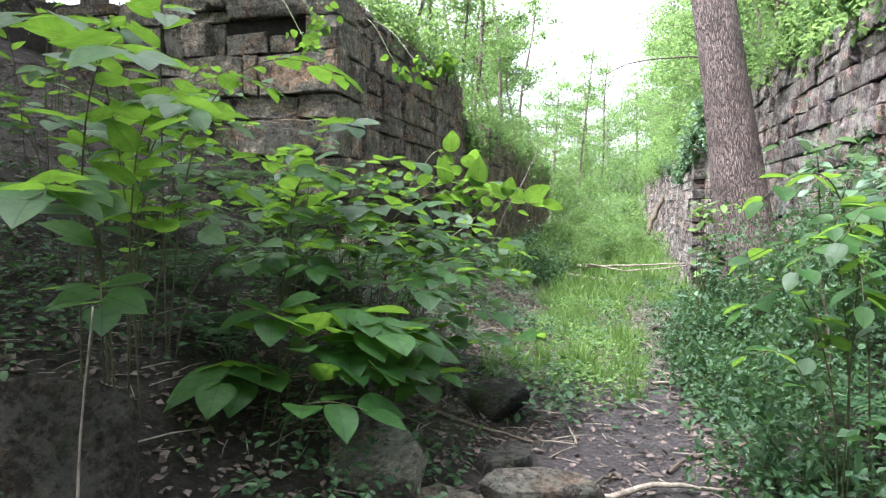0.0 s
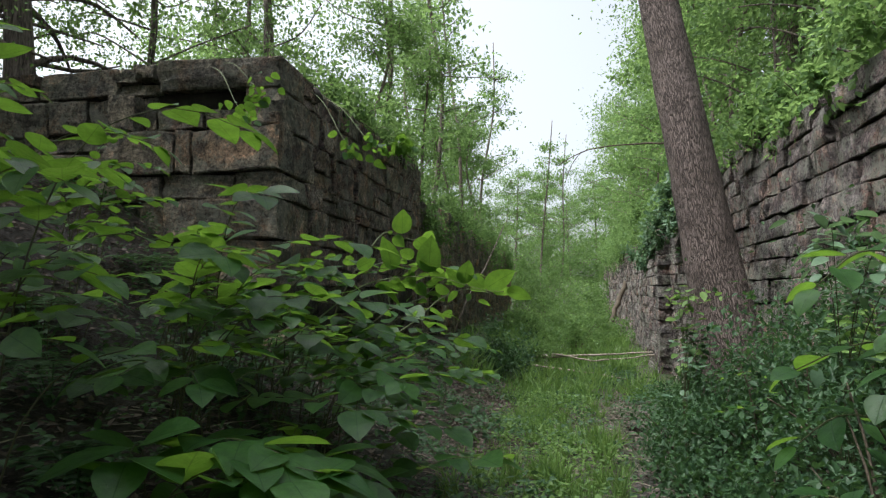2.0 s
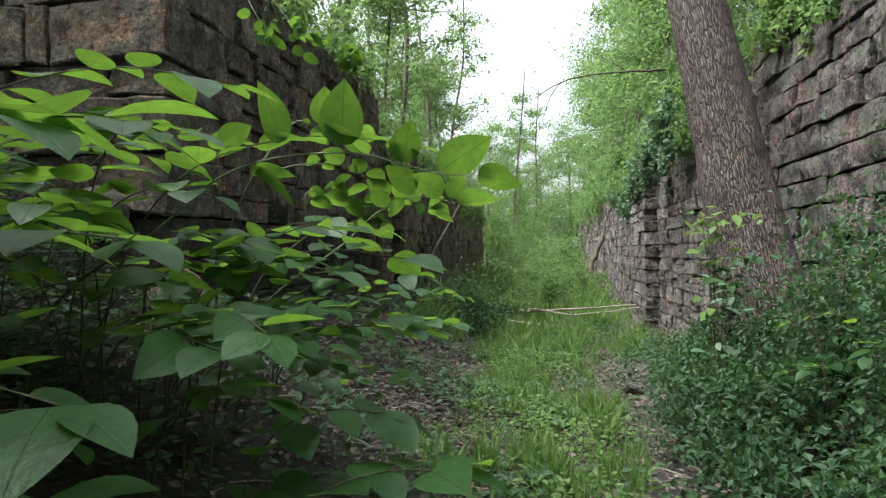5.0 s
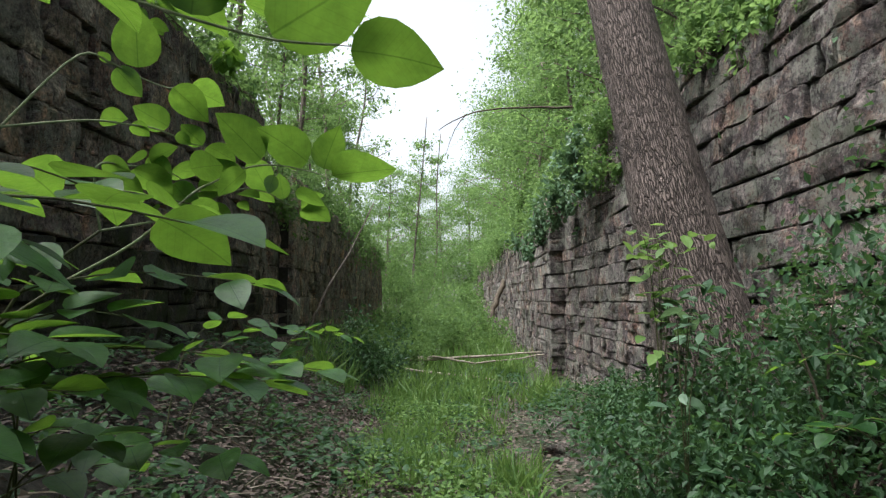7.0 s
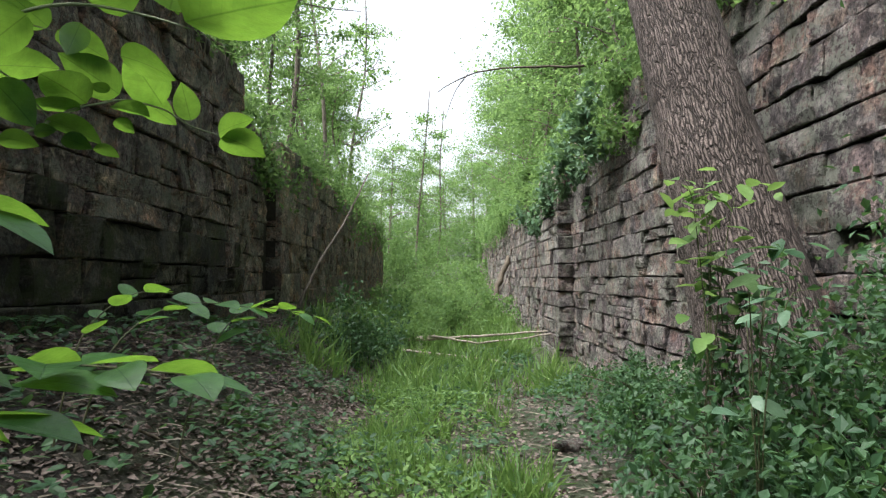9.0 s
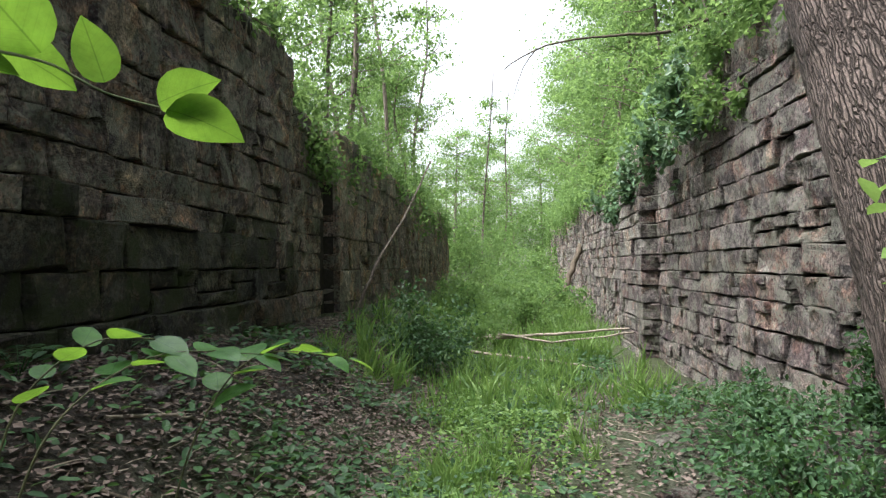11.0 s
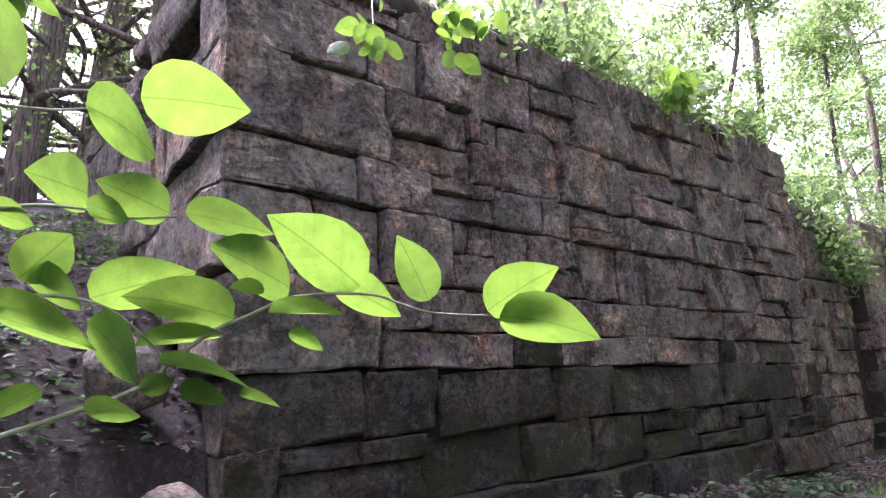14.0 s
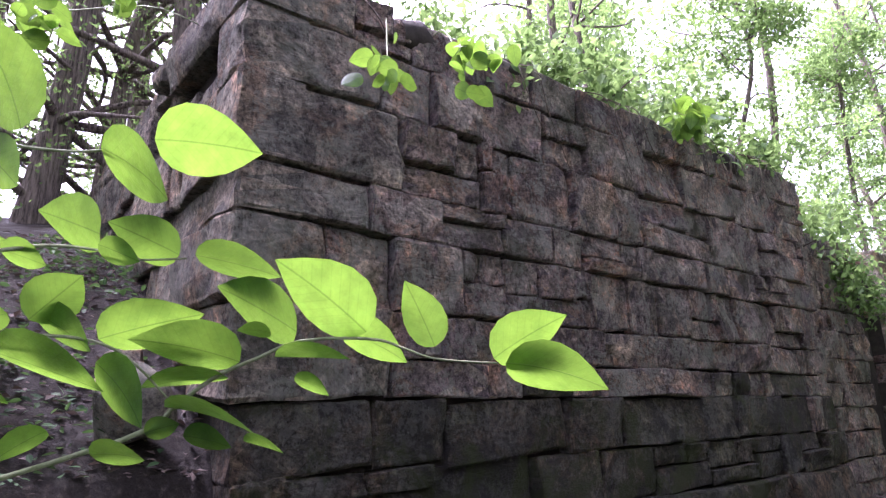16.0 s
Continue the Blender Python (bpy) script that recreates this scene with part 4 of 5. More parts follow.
# low leafy stems on the litter below the pier
knotweed(3, [[(-1.75, 7.5, 0.3), (-1.65, 7.6, 0.72), (-1.5, 7.9, 0.9), (-1.2, 8.1, 0.88)], [(-1.5, 7.9, 0.1), (-1.4, 8.0, 0.6), (-1.25, 8.2, 0.86), (-0.95, 8.4, 0.82)], [(-1.9, 7.6, 0.3), (-1.85, 7.7, 0.75), (-1.7, 7.85, 0.95), (-1.55, 8.0, 0.95)]], 0.15, 0.07, 0.5, rise=0.05)
# the tangle on the bank in front of the pier
kr = np.random.default_rng(91)
# foot, height of the arch's top, reach, leaf length, stems
near_tangle = ((-2.1, 2.25, 2.2, 0.8, 0.15, 7), (-2.35, 2.8, 2.5, 0.9, 0.15, 7), (-2.8, 3.1, 2.4, 0.8, 0.14, 7), (-1.55, 2.8, 1.02, 0.65, 0.2, 4), (-1.8, 3.2, 1.05, 0.6, 0.23, 5), (-1.5, 3.9, 0.85, 0.6, 0.2, 6), (-1.3, 4.4, 0.75, 0.5, 0.18, 5), (-2.3, 4.4, 2.0, 1.15, 0.15, 8), (-2.1, 4.9, 1.75, 1.1, 0.14, 8), (-2.0, 5.3, 1.45, 1.1, 0.14, 8), (-2.6, 5.0, 1.95, 1.1, 0.14, 8), (-1.9, 5.6, 1.2, 1.0, 0.13, 7))
far_tangle = ((-2.4, 5.8, 1.6, 1.1, 0.13, 8), (-1.6, 4.7, 1.4, 0.8, 0.14, 6), (-1.75, 6.0, 1.0, 0.85, 0.13, 6), (-2.1, 3.9, 1.8, 1.0, 0.15, 8), (-3.1, 5.2, 2.0, 0.8, 0.13, 6), (-3.5, 4.5, 2.3, 0.7, 0.13, 6), (-4.1, 5.4, 2.9, 0.7, 0.13, 6), (-3.3, 3.4, 2.3, 0.7, 0.14, 6), (-4.3, 4.2, 3.0, 0.7, 0.14, 5), (-5.2, 5.0, 3.6, 0.7, 0.14, 5))
for i, (x, y, z, reach, leaf, count) in enumerate(near_tangle + far_tangle):
    g = gz(x, y)
    stems = []
    for k in range(count):
        a = kr.uniform(-1.5, 0.9)
        e = np.array([math.cos(a), math.sin(a), 0]) * reach * kr.uniform(0.6, 1.25)
        e[0] = min(e[0], -0.62 - x)
        e[1] = min(e[1], 6.35 - y)
        top = max(0.25, (z - g) * (0.35 + 0.7 * (k + kr.uniform(0, 1)) / count))
        b = np.array([x + kr.normal(0, 0.1), y + kr.normal(0, 0.1), g - 0.05])
        stems.append([b, b + e * 0.1 + [0, 0, top * 0.55], b + e * 0.3 + [0, 0, top * 0.88], b + e * 0.65 + [0, 0, top], b + e + [0, 0, top * 0.96]])
    knotweed(10 + i, stems, leaf * 1.22, 0.074, 0.52, rise=-0.02)

# broad leaves on the bank under the leaning tree
side = ((1.15, 2.75, 1.62, 0.5), (1.05, 3.1, 1.66, 0.45), (1.35, 3.3, 1.8, 0.6), (1.75, 6.5, 0.98, 0.5))
for i, (x, y, top, reach) in enumerate(side):
    g = gz(x, y)
    stems = []
    for k in range(4):
        a = kr.uniform(1.8, 4.6)
        e = np.array([math.cos(a), math.sin(a), 0]) * reach * kr.uniform(0.6, 1.2)
        up = (top - g) * kr.uniform(0.5, 1.05)
        b = np.array([x + kr.normal(0, 0.08), y + kr.normal(0, 0.08), g - 0.05])
        stems.append([b, b + e * 0.15 + [0, 0, up * 0.6], b + e * 0.5 + [0, 0, up * 0.95], b + e * 0.85 + [0, 0, up], b + e * 1.2 + [0, 0, up * 0.93]])
    knotweed(60 + i, stems, 0.12, 0.07, 0.6, rise=0.05)


# the branches close to the corner of the pier
reaching_branch = ([(-0.46, 1.45), (-0.39, 1.50), (-0.32, 1.55), (-0.25, 1.58), (-0.17, 1.61), (-0.04, 1.61), (0.02, 1.59), (0.08, 1.57), (0.19, 1.56)],
     ((-0.17, 1.62, -0.17, 0.12, 0.61), (-0.04, 1.61, -0.15, 0.15, 0.83), (0.08, 1.58, -0.05, 0.13, 1.0), (0.17, 1.56, 0.13, 0.09, 1.0), (0.19, 1.56, 0.19, -0.01, 0.46), (-0.12, 1.64, 0.14, -0.05, 0.55), (-0.23, 1.58, 0.14, 0.0, 0.29), (-0.20, 1.55, 0.07, -0.02, 0.46), (-0.21, 1.62, -0.06, 0.02, 0.51), (-0.27, 1.57, -0.18, 0.07, 0.59), (-0.42, 1.50, 0.17, -0.02, 0.27), (-0.38, 1.45, 0.09, -0.01, 0.67), (-0.28, 1.44, 0.08, -0.02, 0.41)))
lower_branch = ([(-0.87, 1.59), (-0.74, 1.62), (-0.62, 1.63), (-0.50, 1.60), (-0.39, 1.50)],
     ((-0.67, 1.65, 0.11, 0.08, 0.75), (-0.67, 1.67, -0.10, -0.02, 0.52), (-0.67, 1.68, 0.12, -0.06, 0.72), (-0.56, 1.62, 0.19, 0.06, 0.59), (-0.74, 1.61, 0.21, -0.07, 0.45), (-0.55, 1.59, 0.12, -0.10, 0.75), (-0.29, 1.55, -0.17, 0.0, 0.28), (-0.83, 1.57, 0.15, -0.05, 0.51), (-0.86, 1.62, 0.11, -0.01, 0.9), (-0.59, 1.47, -0.09, -0.04, 0.55), (-0.45, 1.45, 0.06, 0.02, 1.0), (-0.54, 1.42, 0.10, 0.01, 0.6)))
sprays(8, "knotweed spray with large backlit yellow-green leaves", (-2.15, 6.3, gz(-2.15, 6.3)), (-1.66, 6.35, 1.35), (-1.15, 7.0), (0.581, 0.814), (reaching_branch, lower_branch))
sprays(9, "tall knotweed branch with round backlit leaves", (-2.2, 6.15, gz(-2.2, 6.15)), (-1.9, 6.1, 1.7), (-1.15, 7.0), (0.581, 0.814), (
    ([(-0.96, 2.01), (-0.82, 2.02), (-0.71, 2.0), (-0.61, 1.99), (-0.52, 2.0), (-0.49, 2.02)],
     ((-0.72, 2.02, -0.05, 0.24, 1.0), (-0.49, 2.02, 0.21, 0.02, 0.68), (-0.58, 2.0, 0.18, -0.09, 0.72), (-0.82, 2.02, -0.05, 0.03, 0.96), (-0.82, 2.02, 0.11, -0.1, 1.0))),
    ([(-0.91, 1.77), (-0.75, 1.79), (-0.65, 1.8), (-0.56, 1.79), (-0.49, 1.77), (-0.39, 1.77)],
     ((-0.55, 1.82, -0.15, 0.07, 1.0), (-0.39, 1.77, -0.13, 0.07, 1.0), (-0.39, 1.78, 0.17, -0.03, 0.43), (-0.56, 1.8, 0.08, -0.03, 0.82), (-0.87, 1.79, 0.12, 0.03, 0.73), (-0.75, 1.8, 0.09, -0.03, 0.67)))))


# ---- creeper sprigs on the pier ----
def creeper(seed, at, tip, n, size, label):
    """A thin shoot from the wall top with a bunch of leaves hanging at its end."""
    r = np.random.default_rng(seed)
    root = thing("wall_creeper", at, label, "plant", "wall creepers")
    at, tip = np.array(at), np.array(tip)
    path = bent([at, at * 0.6 + tip * 0.4 + [0, 0, 0.12], at * 0.2 + tip * 0.8, tip], 14)
    v, f = tube(path, np.linspace(0.006, 0.002, 14), 5)
    at_root(mesh_part("stem", raw_mesh("stem", v, f, M_PALESTEM), root), root)
    for i in range(n):
        p = path[r.integers(9, 14)] + r.normal(0, 0.07, 3)
        hang_leaf(root, p, r.normal(0, 1, 3) * [1, 1, 0.4] - [0, 0, 0.5], np.array([-0.5, 0.36, 0.75]) + r.normal(0, 0.3, 3), size * r.uniform(0.7, 1.2), r)


creeper(1, (-3.45, 8.5, 4.18), (-2.6, 7.95, 3.2), 16, 0.12, "yellow-green creeper sprig hanging out from the wall top")
creeper(2, (-3.45, 8.9, 4.2), (-2.35, 8.3, 3.25), 22, 0.12, "yellow-green creeper sprig hanging out from the wall top")
creeper(4, (-4.3, 7.6, 4.2), (-3.1, 6.3, 3.2), 24, 0.11, "light green leafy shoot reaching out over the pier's end")
creeper(5, (-4.2, 7.6, 4.22), (-3.1, 6.72, 3.55), 20, 0.1, "light green leafy shoot reaching out over the pier's end")
creeper(3, (-3.5, 11.6, 4.45), (-2.9, 11.5, 4.1), 34, 0.15, "yellow-green creeper sprig hanging from the wall top")


# ---- ferns on the bank and roots hanging from the wall top ----
def fern(seed, x, y, size, label):
    r = np.random.default_rng(seed)
    z = gz(x, y)
    root = thing("fern", (x, y, z), label, "fern", "ferns")
    for k in range(8):
        a = k * 0.785 + r.normal(0, 0.2)
        way = np.array([math.cos(a), math.sin(a), 0])
        path = bent([(0, 0, -0.02), way * size * 0.35 + [0, 0, size * 0.5], way * size * 0.75 + [0, 0, size * 0.62], way * size * 1.1 + [0, 0, size * 0.42]], 20)
        t = unit(np.gradient(path, axis=0))
        across = unit(np.cross(t, [0, 0, 1.0]))
        p = np.repeat(path[3:], 2, 0)
        d = np.concatenate([np.stack([across[i] + 0.35 * t[i], -across[i] + 0.35 * t[i]]) for i in range(3, 20)])
        s = np.repeat(np.interp(np.arange(3, 20), [3, 8, 19], [0.12, 0.24, 0.03]) * size, 2)
        pieces = [tube(path, np.linspace(0.004, 0.001, 20), 4), cloud(OVAL, p, d, np.tile([0, 0, 1.0], (len(p), 1)) + r.normal(0, 0.1, p.shape), s)]
        mesh_part("frond", raw_mesh("frond", *join(pieces), M_SMALL), root)


for i, (x, y, size) in enumerate(((-2.7, 7.95, 0.3), (-3.0, 9.1, 0.25), (-3.2, 6.1, 0.5), (-2.5, 6.6, 0.4), (-4.0, 6.3, 0.5), (-2.9, 3.9, 0.45), (-3.6, 4.6, 0.5), (-2.4, 5.0, 0.4), (1.5, 3.5, 0.4), (1.9, 7.3, 0.4), (-2.1, 3.2, 0.4))):
    fern(700 + i, x, y, size, "small green fern on the shaded ground")
# ---- root-matted soil along the wall tops ----
def soil_edge(seed, x, y0, y1, z0, z1):
    r = np.random.default_rng(seed)
    k = int((y1 - y0) * 7)
    ys = np.linspace(y0, y1, k)
    path = np.stack([x + r.normal(0, 0.03, k), ys, np.linspace(z0, z1, k) + r.normal(0, 0.03, k)], 1)
    v, f = tube(path, 0.11 + 0.04 * r.random(k), 12, 0.12, r)
    tagged(new("soil_edge", raw_mesh("soil_edge", v, f, M_CORE)), "dark root-matted soil lying along the wall top", "soil", "", "structure")


soil_edge(1, -3.47, 8.6, 14.5, 4.13, 4.14)
soil_edge(2, 2.8, 6.0, 10.4, 3.5, 3.52)
soil_edge(3, 2.8, 10.5, 18.0, 3.88, 3.88)


# ---- fallen wood ----
def log(name, label, pts, r0, r1, seed, mat=M_DEADWOOD, group="fallen wood"):
    r = np.random.default_rng(seed)
    root_pts = np.asarray(pts, float)
    path = bent(root_pts, 16, r, r0 * 0.25)
    v, f = tube(path, np.linspace(r0, r1, 16), 8, 0.06, r)
    return tagged(new(name, raw_mesh(name, v, f, mat)), label, "log" if r0 > 0.03 else "stick", group)


log("fallen_log", "pale barkless log lying across the chamber floor", [(-1.7, 19.4, -0.38), (0.2, 19.6, -0.33), (2.4, 19.9, -0.2)], 0.045, 0.02, 1)
log("fallen_log", "pale barkless log lying across the chamber floor", [(-1.6, 19.9, -0.45), (-0.4, 19.5, -0.3), (0.6, 19.25, -0.42), (2.3, 19.2, -0.22)], 0.035, 0.018, 2)
log("fallen_branch", "thin grey branch lying on the undergrowth", [(-1.0, 17.6, -0.4), (0.2, 17.3, -0.5), (1.3, 16.9, -0.6)], 0.03, 0.015, 3)
log("leaning_log", "dark log leaning against the stone wall", [(1.5, 30, -0.6), (2.0, 30.5, 0.7), (2.55, 31, 1.95)], 0.13, 0.1, 4, M_TWIG)
log("leaning_sapling", "bare grey sapling leaning from the wall foot", [(-3.0, 16.8, 0.3), (-2.7, 17.2, 1.2), (-2.2, 18.2, 2.4), (-1.85, 18.9, 3.4)], 0.035, 0.015, 5, M_BARK)
log("bare_branch", "dark bare branch reaching out from the wall-top trees", [(4.0, 17.0, 5.6), (2.6, 17.0, 5.2), (1.46, 17.1, 5.2), (0.4, 17.2, 5.1), (-0.3, 17.3, 4.75)], 0.035, 0.008, 6, M_TWIG)
log("bare_branch", "dark bare twig hanging from a bare branch", [(0.3, 17.2, 5.08), (0.05, 17.25, 4.75), (-0.15, 17.3, 4.2)], 0.012, 0.004, 7, M_TWIG)
sticks = ((-0.1, 3.3, 1.1, 70, 0.016), (0.35, 3.5, 0.7, 20, 0.02), (-0.5, 3.6, 0.8, 150, 0.014), (-1.0, 3.0, 0.9, 115, 0.018), (0.55, 4.2, 0.6, 60, 0.012), (-0.2, 4.6, 0.5, 100, 0.01), (0.95, 4.5, 0.9, 35, 0.02), (0.85, 6.6, 1.0, 40, 0.02), (-1.9, 8.6, 0.6, 20, 0.012), (-2.3, 9.4, 0.8, 70, 0.012), (-1.5, 9.0, 0.5, 130, 0.01), (-2.6, 10.6, 0.7, 10, 0.013), (-0.9, 4.2, 0.9, 10, 0.02))
for i, (x, y, length, turn, rad) in enumerate(sticks):
    c, s = math.cos(radians(turn)) * length / 2, math.sin(radians(turn)) * length / 2
    pts = [(x - c, y - s, gz(x - c, y - s) + rad), (x, y + 0.04, gz(x, y) + rad * 2.2), (x + c, y + s, gz(x + c, y + s) + rad)]
    log("stick", "dry weathered stick lying on the ground", pts, rad, rad * 0.5, 20 + i, M_DEADWOOD if i % 2 else M_TWIG, "sticks on the ground")
log("dead_twig", "thin pale dead twig standing among the leaves", [(-1.2, 1.2, 0.35), (-1.27, 1.27, 0.8), (-1.18, 1.24, 1.25)], 0.0045, 0.002, 60)


rr = np.random.default_rng(12)
for i in range(16):
    y = rr.uniform(8.3, 14.2)
    z = 4.15 + 0.03 * (y - 8)
    low = z - rr.uniform(0.25, 0.9)
    log("hanging_root", "thin bare root hanging down the wall face", [(-3.5, y, z + 0.12), (-3.25, y + rr.normal(0, 0.05), z - 0.05), (-3.2, y + rr.normal(0, 0.12), (z + low) / 2), (-3.22, y + rr.normal(0, 0.2), low)], 0.006, 0.002, 800 + i, M_TWIG, "hanging roots")


# ---- rocks ----
def rock(seed, at, size, turn, label, mat, tilt=0.0, sink=0.35):
    r = np.random.default_rng(seed)
    bm = bmesh.new()
    bmesh.ops.create_icosphere(bm, subdivisions=3, radius=0.5)
    cuts = [(unit(r.normal(0, 1, 3)), r.uniform(0.2, 0.34)) for _ in range(10)]
    for v in bm.verts:
        p = np.array(v.co)
        for nrm, d in cuts:
            over = p @ nrm - d
            if over > 0:
                p = p - nrm * over * 0.92
        p += 0.014 * np.array(noise.noise_vector(Vector(p * 5 + seed)))
        v.co = p
    me = bpy.data.meshes.new("rock")
    bm.to_mesh(me)
    bm.free()
    me.materials.append(mat)
    ob = tagged(new("rock", me), label, "rock", "fallen stones")
    ob.matrix_world = Matrix.Translation((at[0], at[1], gz(at[0], at[1]) + size[2] * (0.5 - sink))) @ Euler((radians(tilt), radians(tilt * 0.6), radians(turn))).to_matrix().to_4x4() @ Matrix.Diagonal((*size, 1))


def slab(seed, at, size, turn, tilt, label, mat):
    """A split flat stone: an angular outline, two flat faces and chipped edges."""
    r = np.random.default_rng(seed)
    bm = bmesh.new()
    n = 8
    rings = []
    for z, shrink in ((-0.5, 0.9), (-0.2, 1.0), (0.35, 0.97), (0.5, 0.88)):
        q = np.random.default_rng(seed + 1)
        ring = []
        for k in range(n):
            a = 2 * math.pi * (k + q.uniform(-0.3, 0.3)) / n
            d = 0.5 * q.uniform(0.72, 1.1) * shrink
            ring.append(bm.verts.new((math.cos(a) * d + r.normal(0, 0.012), math.sin(a) * d + r.normal(0, 0.012), z + r.normal(0, 0.04))))
        rings.append(ring)
    for lo, hi in zip(rings, rings[1:]):
        for k in range(n):
            bm.faces.new((lo[k], lo[(k + 1) % n], hi[(k + 1) % n], hi[k]))
    bm.faces.new(rings[-1])
    bm.faces.new(rings[0][::-1])
    me = bpy.data.meshes.new("stone_slab")
    bm.to_mesh(me)
    bm.free()
    me.materials.append(mat)
    ob = tagged(new("stone_slab", me), label, "rock", "fallen stones")
    ob.matrix_world = Matrix.Translation((at[0], at[1], gz(at[0], at[1]) + size[2] * 0.3)) @ Euler((radians(tilt), 0, radians(turn)), "XYZ").to_matrix().to_4x4() @ Matrix.Diagonal((*size, 1))


slab(31, (-1.2, 3.05), (1.05, 0.55, 0.16), -35, 20, "flat angular grey-brown stone slab tilted on the bank", M_QUOIN)
slab(32, (-0.72, 2.85), (0.6, 0.45, 0.16), 20, 10, "flat angular grey-brown stone slab on the bank", M_QUOIN)
slab(33, (-0.3, 3.3), (0.62, 0.32, 0.14), 15, 8, "flat pale stone slab at the path's edge", M_QUOIN)
slab(34, (-0.55, 3.8), (0.5, 0.3, 0.12), 60, 5, "flat mossy stone slab at the path's edge", M_FOOT)
rock(4, (-0.85, 4.9), (0.7, 0.55, 0.5), 30, "dark mossy boulder at the path's edge", M_FOOT, 5)
rock(15, (-1.9, 1.75), (1.0, 0.85, 0.95), 70, "large dark mossy boulder on the bank", M_FOOT, 5, 0.45)
rock(6, (-1.4, 1.3), (0.5, 0.45, 0.4), 10, "large dark mossy boulder on the bank", M_FOOT, 5, 0.3)
rock(7, (-3.1, 7.12), (0.62, 0.5, 0.55), 20, "fallen angular block at the pier's corner", M_QUOIN, 10, 0.3)
rock(8, (-3.7, 7.1), (0.5, 0.4, 0.6), 80, "fallen angular block at the pier's corner", M_QUOIN, 25, 0.25)
rock(9, (-2.9, 7.2), (0.45, 0.4, 0.36), 130, "fallen angular block at the pier's corner", M_QUOIN, 10, 0.3)
rock(10, (-4.0, 7.15), (0.4, 0.3, 0.5), 30, "fallen angular block at the pier's corner", M_QUOIN, 30, 0.2)
rock(11, (-2.5, 9.6), (0.3, 0.22, 0.12), 30, "small flat stone on the leaf litter", M_RIGHT)
rock(12, (0.9, 10.5), (0.5, 0.35, 0.16), 30, "half-buried pale stone on the path", M_RIGHT)
rock(13, (1.2, 12.0), (0.45, 0.4, 0.2), 70, "half-buried pale stone on the path", M_RIGHT)


# ---- grass, herbs and litter ----
def scatter(n, x0, x1, y0, y1, seed, keep=None):
    r = np.random.default_rng(seed)
    x, y = r.uniform(x0, x1, n), r.uniform(y0, y1, n)
    if keep is not None:
        k = r.random(n) < keep(x, y)
        x, y = x[k], y[k]
    return np.stack([x, y, ground_z(x, y)], 1), r


def stuff(name, label, category, template, p, d, n, s, mat):
    v, f = cloud(template, p, d, n, s)
    return tagged(new(name, raw_mesh(name, v, f, mat, False)), label, category, "", "stuff")


def patchy(x, y):
    return np.clip(0.5 + 0.9 * ripple(x, y, 1.7, 41), 0, 1)


def tufts(count, blades, x0, x1, y0, y1, seed, keep, low, high, spread, label):
    """Grass in tufts, each a fan of blades from one crown."""
    c, r = scatter(count, x0, x1, y0, y1, seed, keep)
    tall = r.uniform(low, high, len(c))
    p = np.repeat(c, blades, 0) + r.normal(0, spread, (len(c) * blades, 3)) * [1, 1, 0]
    p[:, 2] = ground_z(p[:, 0], p[:, 1])
    d = r.normal(0, 0.42, p.shape) + [0, 0, 1]
    stuff("grass", label, "grass", BLADE, p, d, r.normal(0, 1, p.shape), np.repeat(tall, blades) * r.uniform(0.6, 1.2, len(p)), M_GRASS)


tufts(1100, 26, -1.3, 1.1, 5.6, 14, 61, lambda x, y: patchy(x, y) ** 1.3 * (1 - smooth(0.35, 1.0, np.abs(x + 0.3))) * smooth(5.4, 7.0, y), 0.1, 0.34, 0.05, "fresh light green grass growing along the path")
tufts(900, 20, -2.6, 2.3, 13.0, 40, 62, lambda x, y: 0.2 + 0.8 * patchy(x, y), 0.2, 0.6, 0.09, "tall grass covering the chamber floor")
p, r = scatter(26000, -2.9, 1.6, 4.8, 19, 63, lambda x, y: patchy(y, x) ** 1.2 * (1 - 0.85 * (np.abs(x - np.interp(y, [0, 7, 10, 13], [0.12, 0.25, 0.75, 0.6])) < 0.42) * (y < 13.5)))
p[:, 2] += r.uniform(0.02, 0.2, len(p))
stuff("ground_herbs", "low leafy herbs on the forest floor", "herbs", OVAL, p, r.normal(0, 1, p.shape) * [1, 1, 0.3], r.normal(0, 0.3, p.shape) + [0, 0, 1], r.uniform(0.045, 0.1, len(p)), M_SMALL)
p, r = scatter(24000, -6, -0.7, 1.0, 7.4, 64, lambda x, y: patchy(x + 3, y))
p[:, 2] += r.uniform(0.02, 0.25, len(p))
stuff("ground_herbs", "ferny low herbs on the shaded bank", "herbs", OVAL, p, r.normal(0, 1, p.shape) * [1, 1, 0.3], r.normal(0, 0.3, p.shape) + [0, 0, 1], r.uniform(0.03, 0.07, len(p)), M_SMALL)
p, r = scatter(12000, 0.7, 2.5, 0.5, 14, 65, lambda x, y: smooth(0.6, 1.0, x - np.interp(y, [7, 10, 14], [0, 0.6, 0.4]) + 0.2 * ripple(x, y, 3.0, 4)))
p[:, 2] += r.uniform(0.02, 0.3, len(p))
stuff("ground_herbs", "low tangled herbs on the bank below the wall", "herbs", OVAL, p, r.normal(0, 1, p.shape) * [1, 1, 0.3], r.normal(0, 0.3, p.shape) + [0, 0, 1], r.uniform(0.03, 0.075, len(p)), M_SMALL)
p, r = scatter(42000, -7, 2.4, -1, 16, 66, lambda x, y: np.where((np.abs(x - 0.1) < 0.5) & (y < 8), 0.45, 0.9))
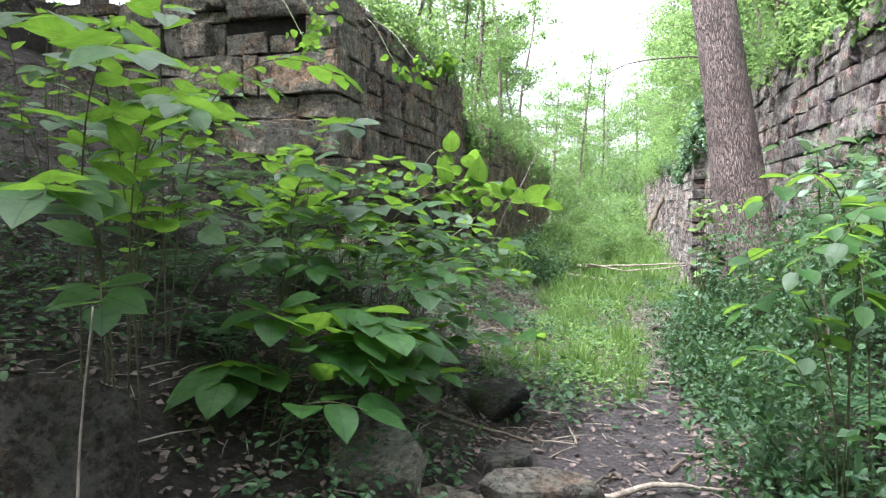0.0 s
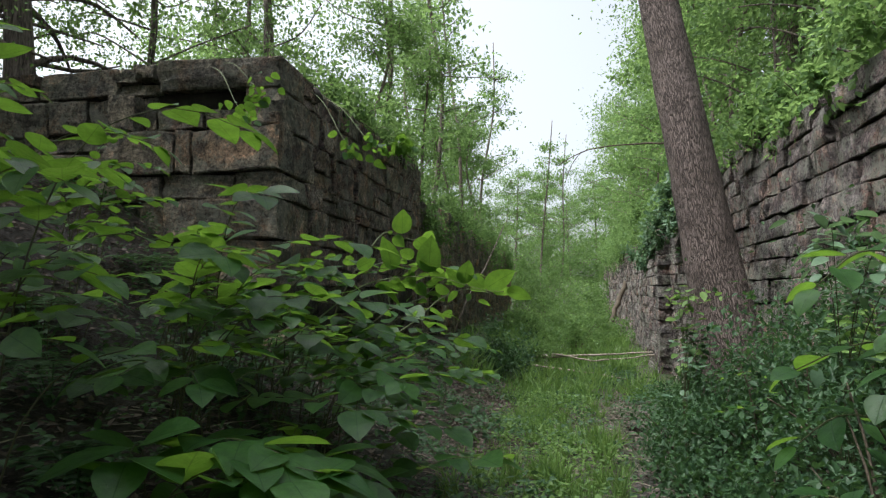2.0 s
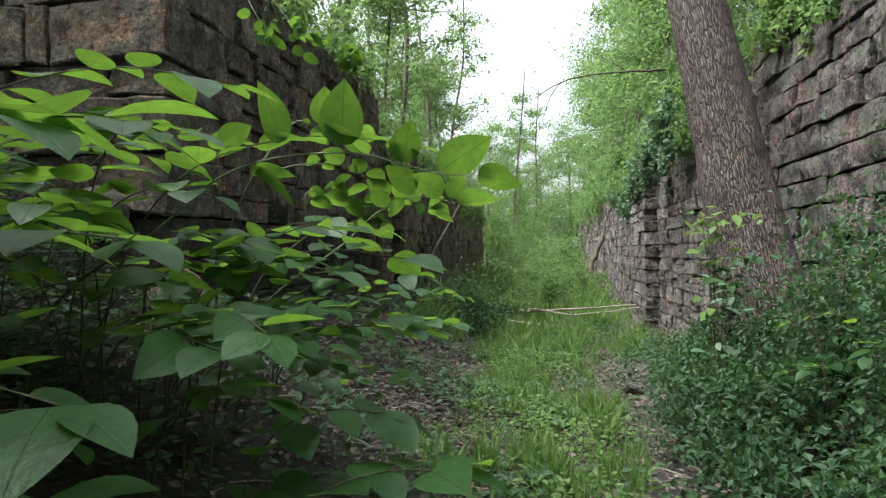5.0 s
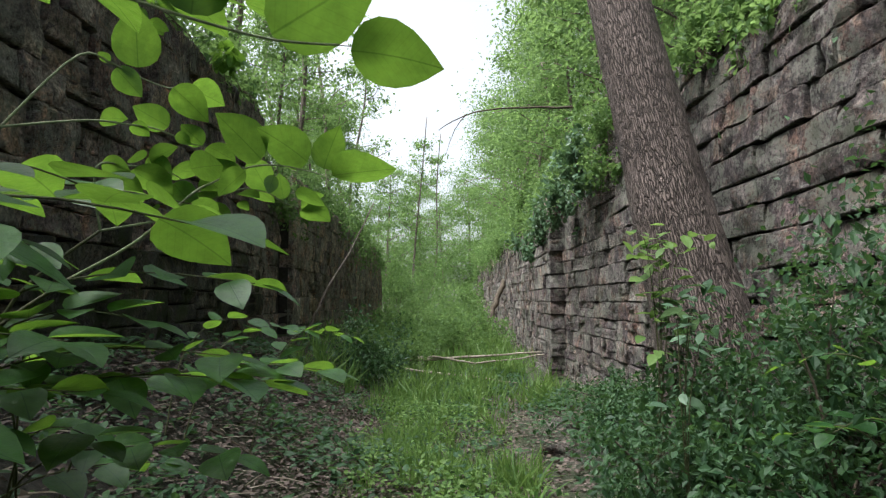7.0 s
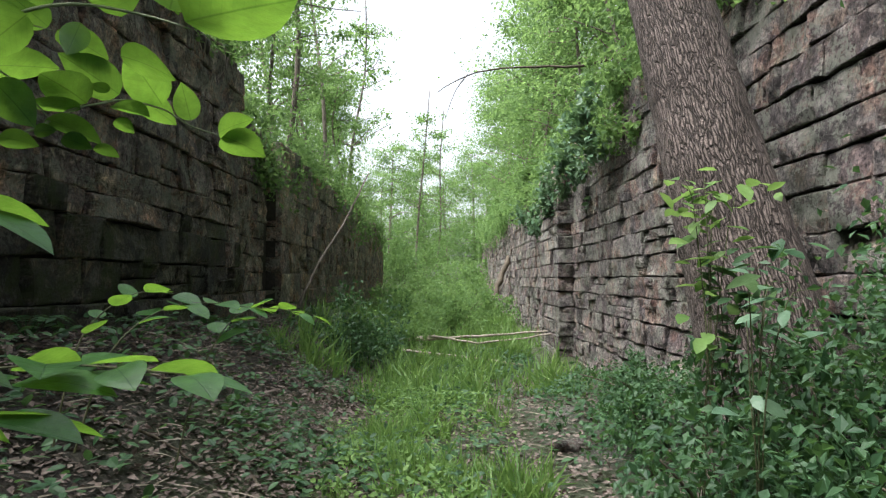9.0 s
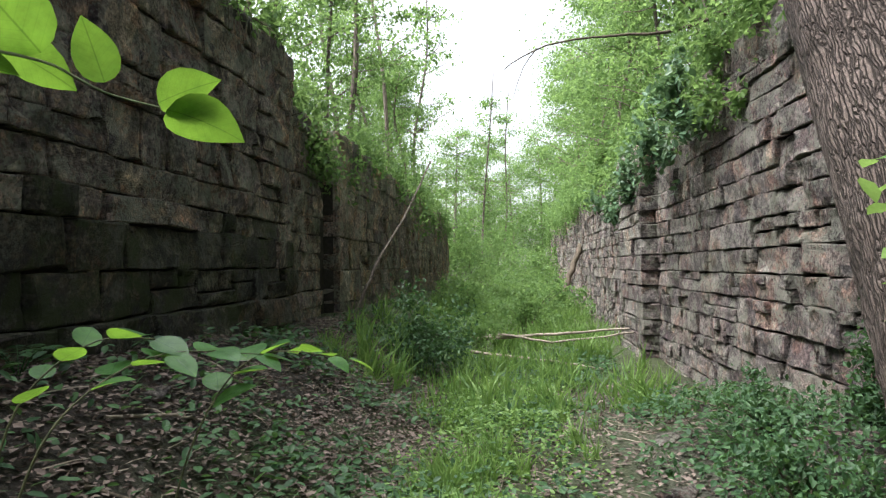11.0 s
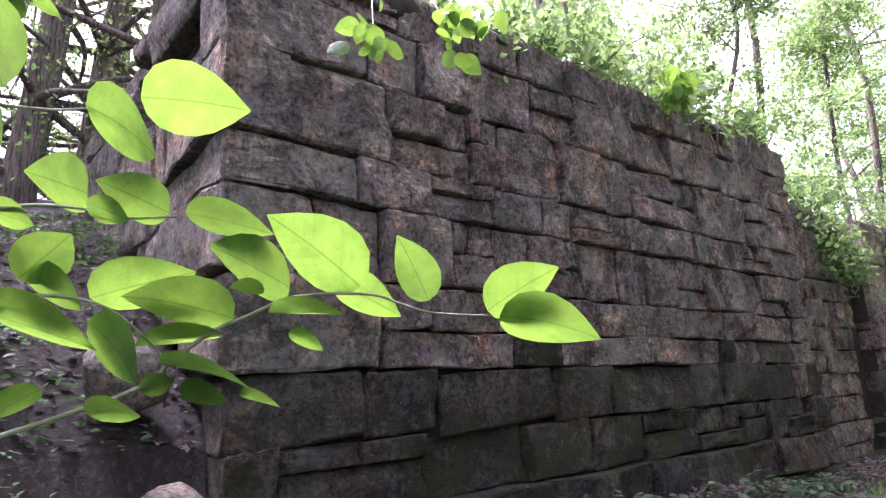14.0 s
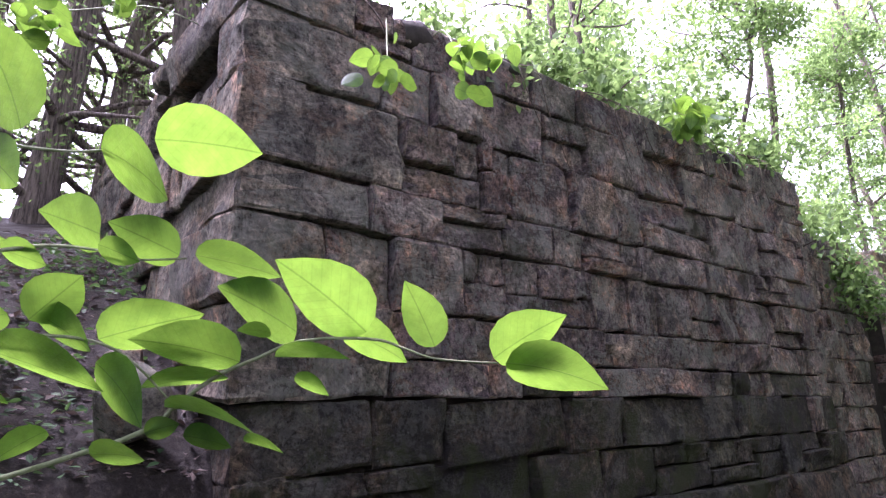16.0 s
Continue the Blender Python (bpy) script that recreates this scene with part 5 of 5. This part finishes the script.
p[:, 2] += r.uniform(0.004, 0.025, len(p))
stuff("leaf_litter", "brown dead leaves scattered over the ground", "leaf litter", CHIP, p, r.normal(0, 1, p.shape) * [1, 1, 0.2], r.normal(0, 0.35, p.shape) + [0, 0, 1], r.uniform(0.03, 0.08, len(p)), M_LITTER)
TWIGS = (np.array([(0, -0.012, 0), (0, 0.012, 0), (0, 0, 0.02), (0.5, -0.01, 0.03), (0.5, 0.014, 0.03), (0.5, 0, 0.05), (1, 0.02, 0.0)], float), np.array([(0, 1, 4), (0, 4, 3), (1, 2, 5), (1, 5, 4), (2, 0, 3), (2, 3, 5), (3, 4, 6), (4, 5, 6), (5, 3, 6)]))
p, r = scatter(1500, -3.2, 1.6, 1.5, 16, 67)
p[:, 2] += 0.012
stuff("twig_litter", "small dry twigs strewn over the ground", "twigs", TWIGS, p, r.normal(0, 1, p.shape) * [1, 1, 0.06], np.tile([0, 0, 1.0], (len(p), 1)), r.uniform(0.08, 0.35, len(p)), M_DEADWOOD)
p, r = scatter(30000, -1.5, 0.9, 5.2, 15, 68, lambda x, y: patchy(x, y + 1) ** 0.8 * (1 - smooth(0.35, 0.9, np.abs(x + 0.35) + 0.2 * ripple(x, y, 2.5, 8))) * smooth(5.0, 6.5, y))
p[:, 2] += r.uniform(0.02, 0.26, len(p)) * (0.4 + 0.6 * patchy(p[:, 0], p[:, 1] + 1))
stuff("ground_herbs", "fresh light green herbs growing along the path", "herbs", OVAL, p, r.normal(0, 1, p.shape) * [1, 1, 0.4], r.normal(0, 0.35, p.shape) + [0, 0, 1], r.uniform(0.03, 0.065, len(p)), M_GRASS)
p, r = scatter(20000, -3.3, -0.4, 7.0, 17, 69, lambda x, y: 1 - 0.8 * smooth(-1.3, -0.5, x + 0.3 * ripple(x, y, 2.0, 12)))
p[:, 2] += r.uniform(0.006, 0.03, len(p))
stuff("leaf_litter", "thick pinkish-brown dead leaves at the wall's foot", "leaf litter", CHIP, p, r.normal(0, 1, p.shape) * [1, 1, 0.2], r.normal(0, 0.35, p.shape) + [0, 0, 1], r.uniform(0.028, 0.062, len(p)), M_LITTER)
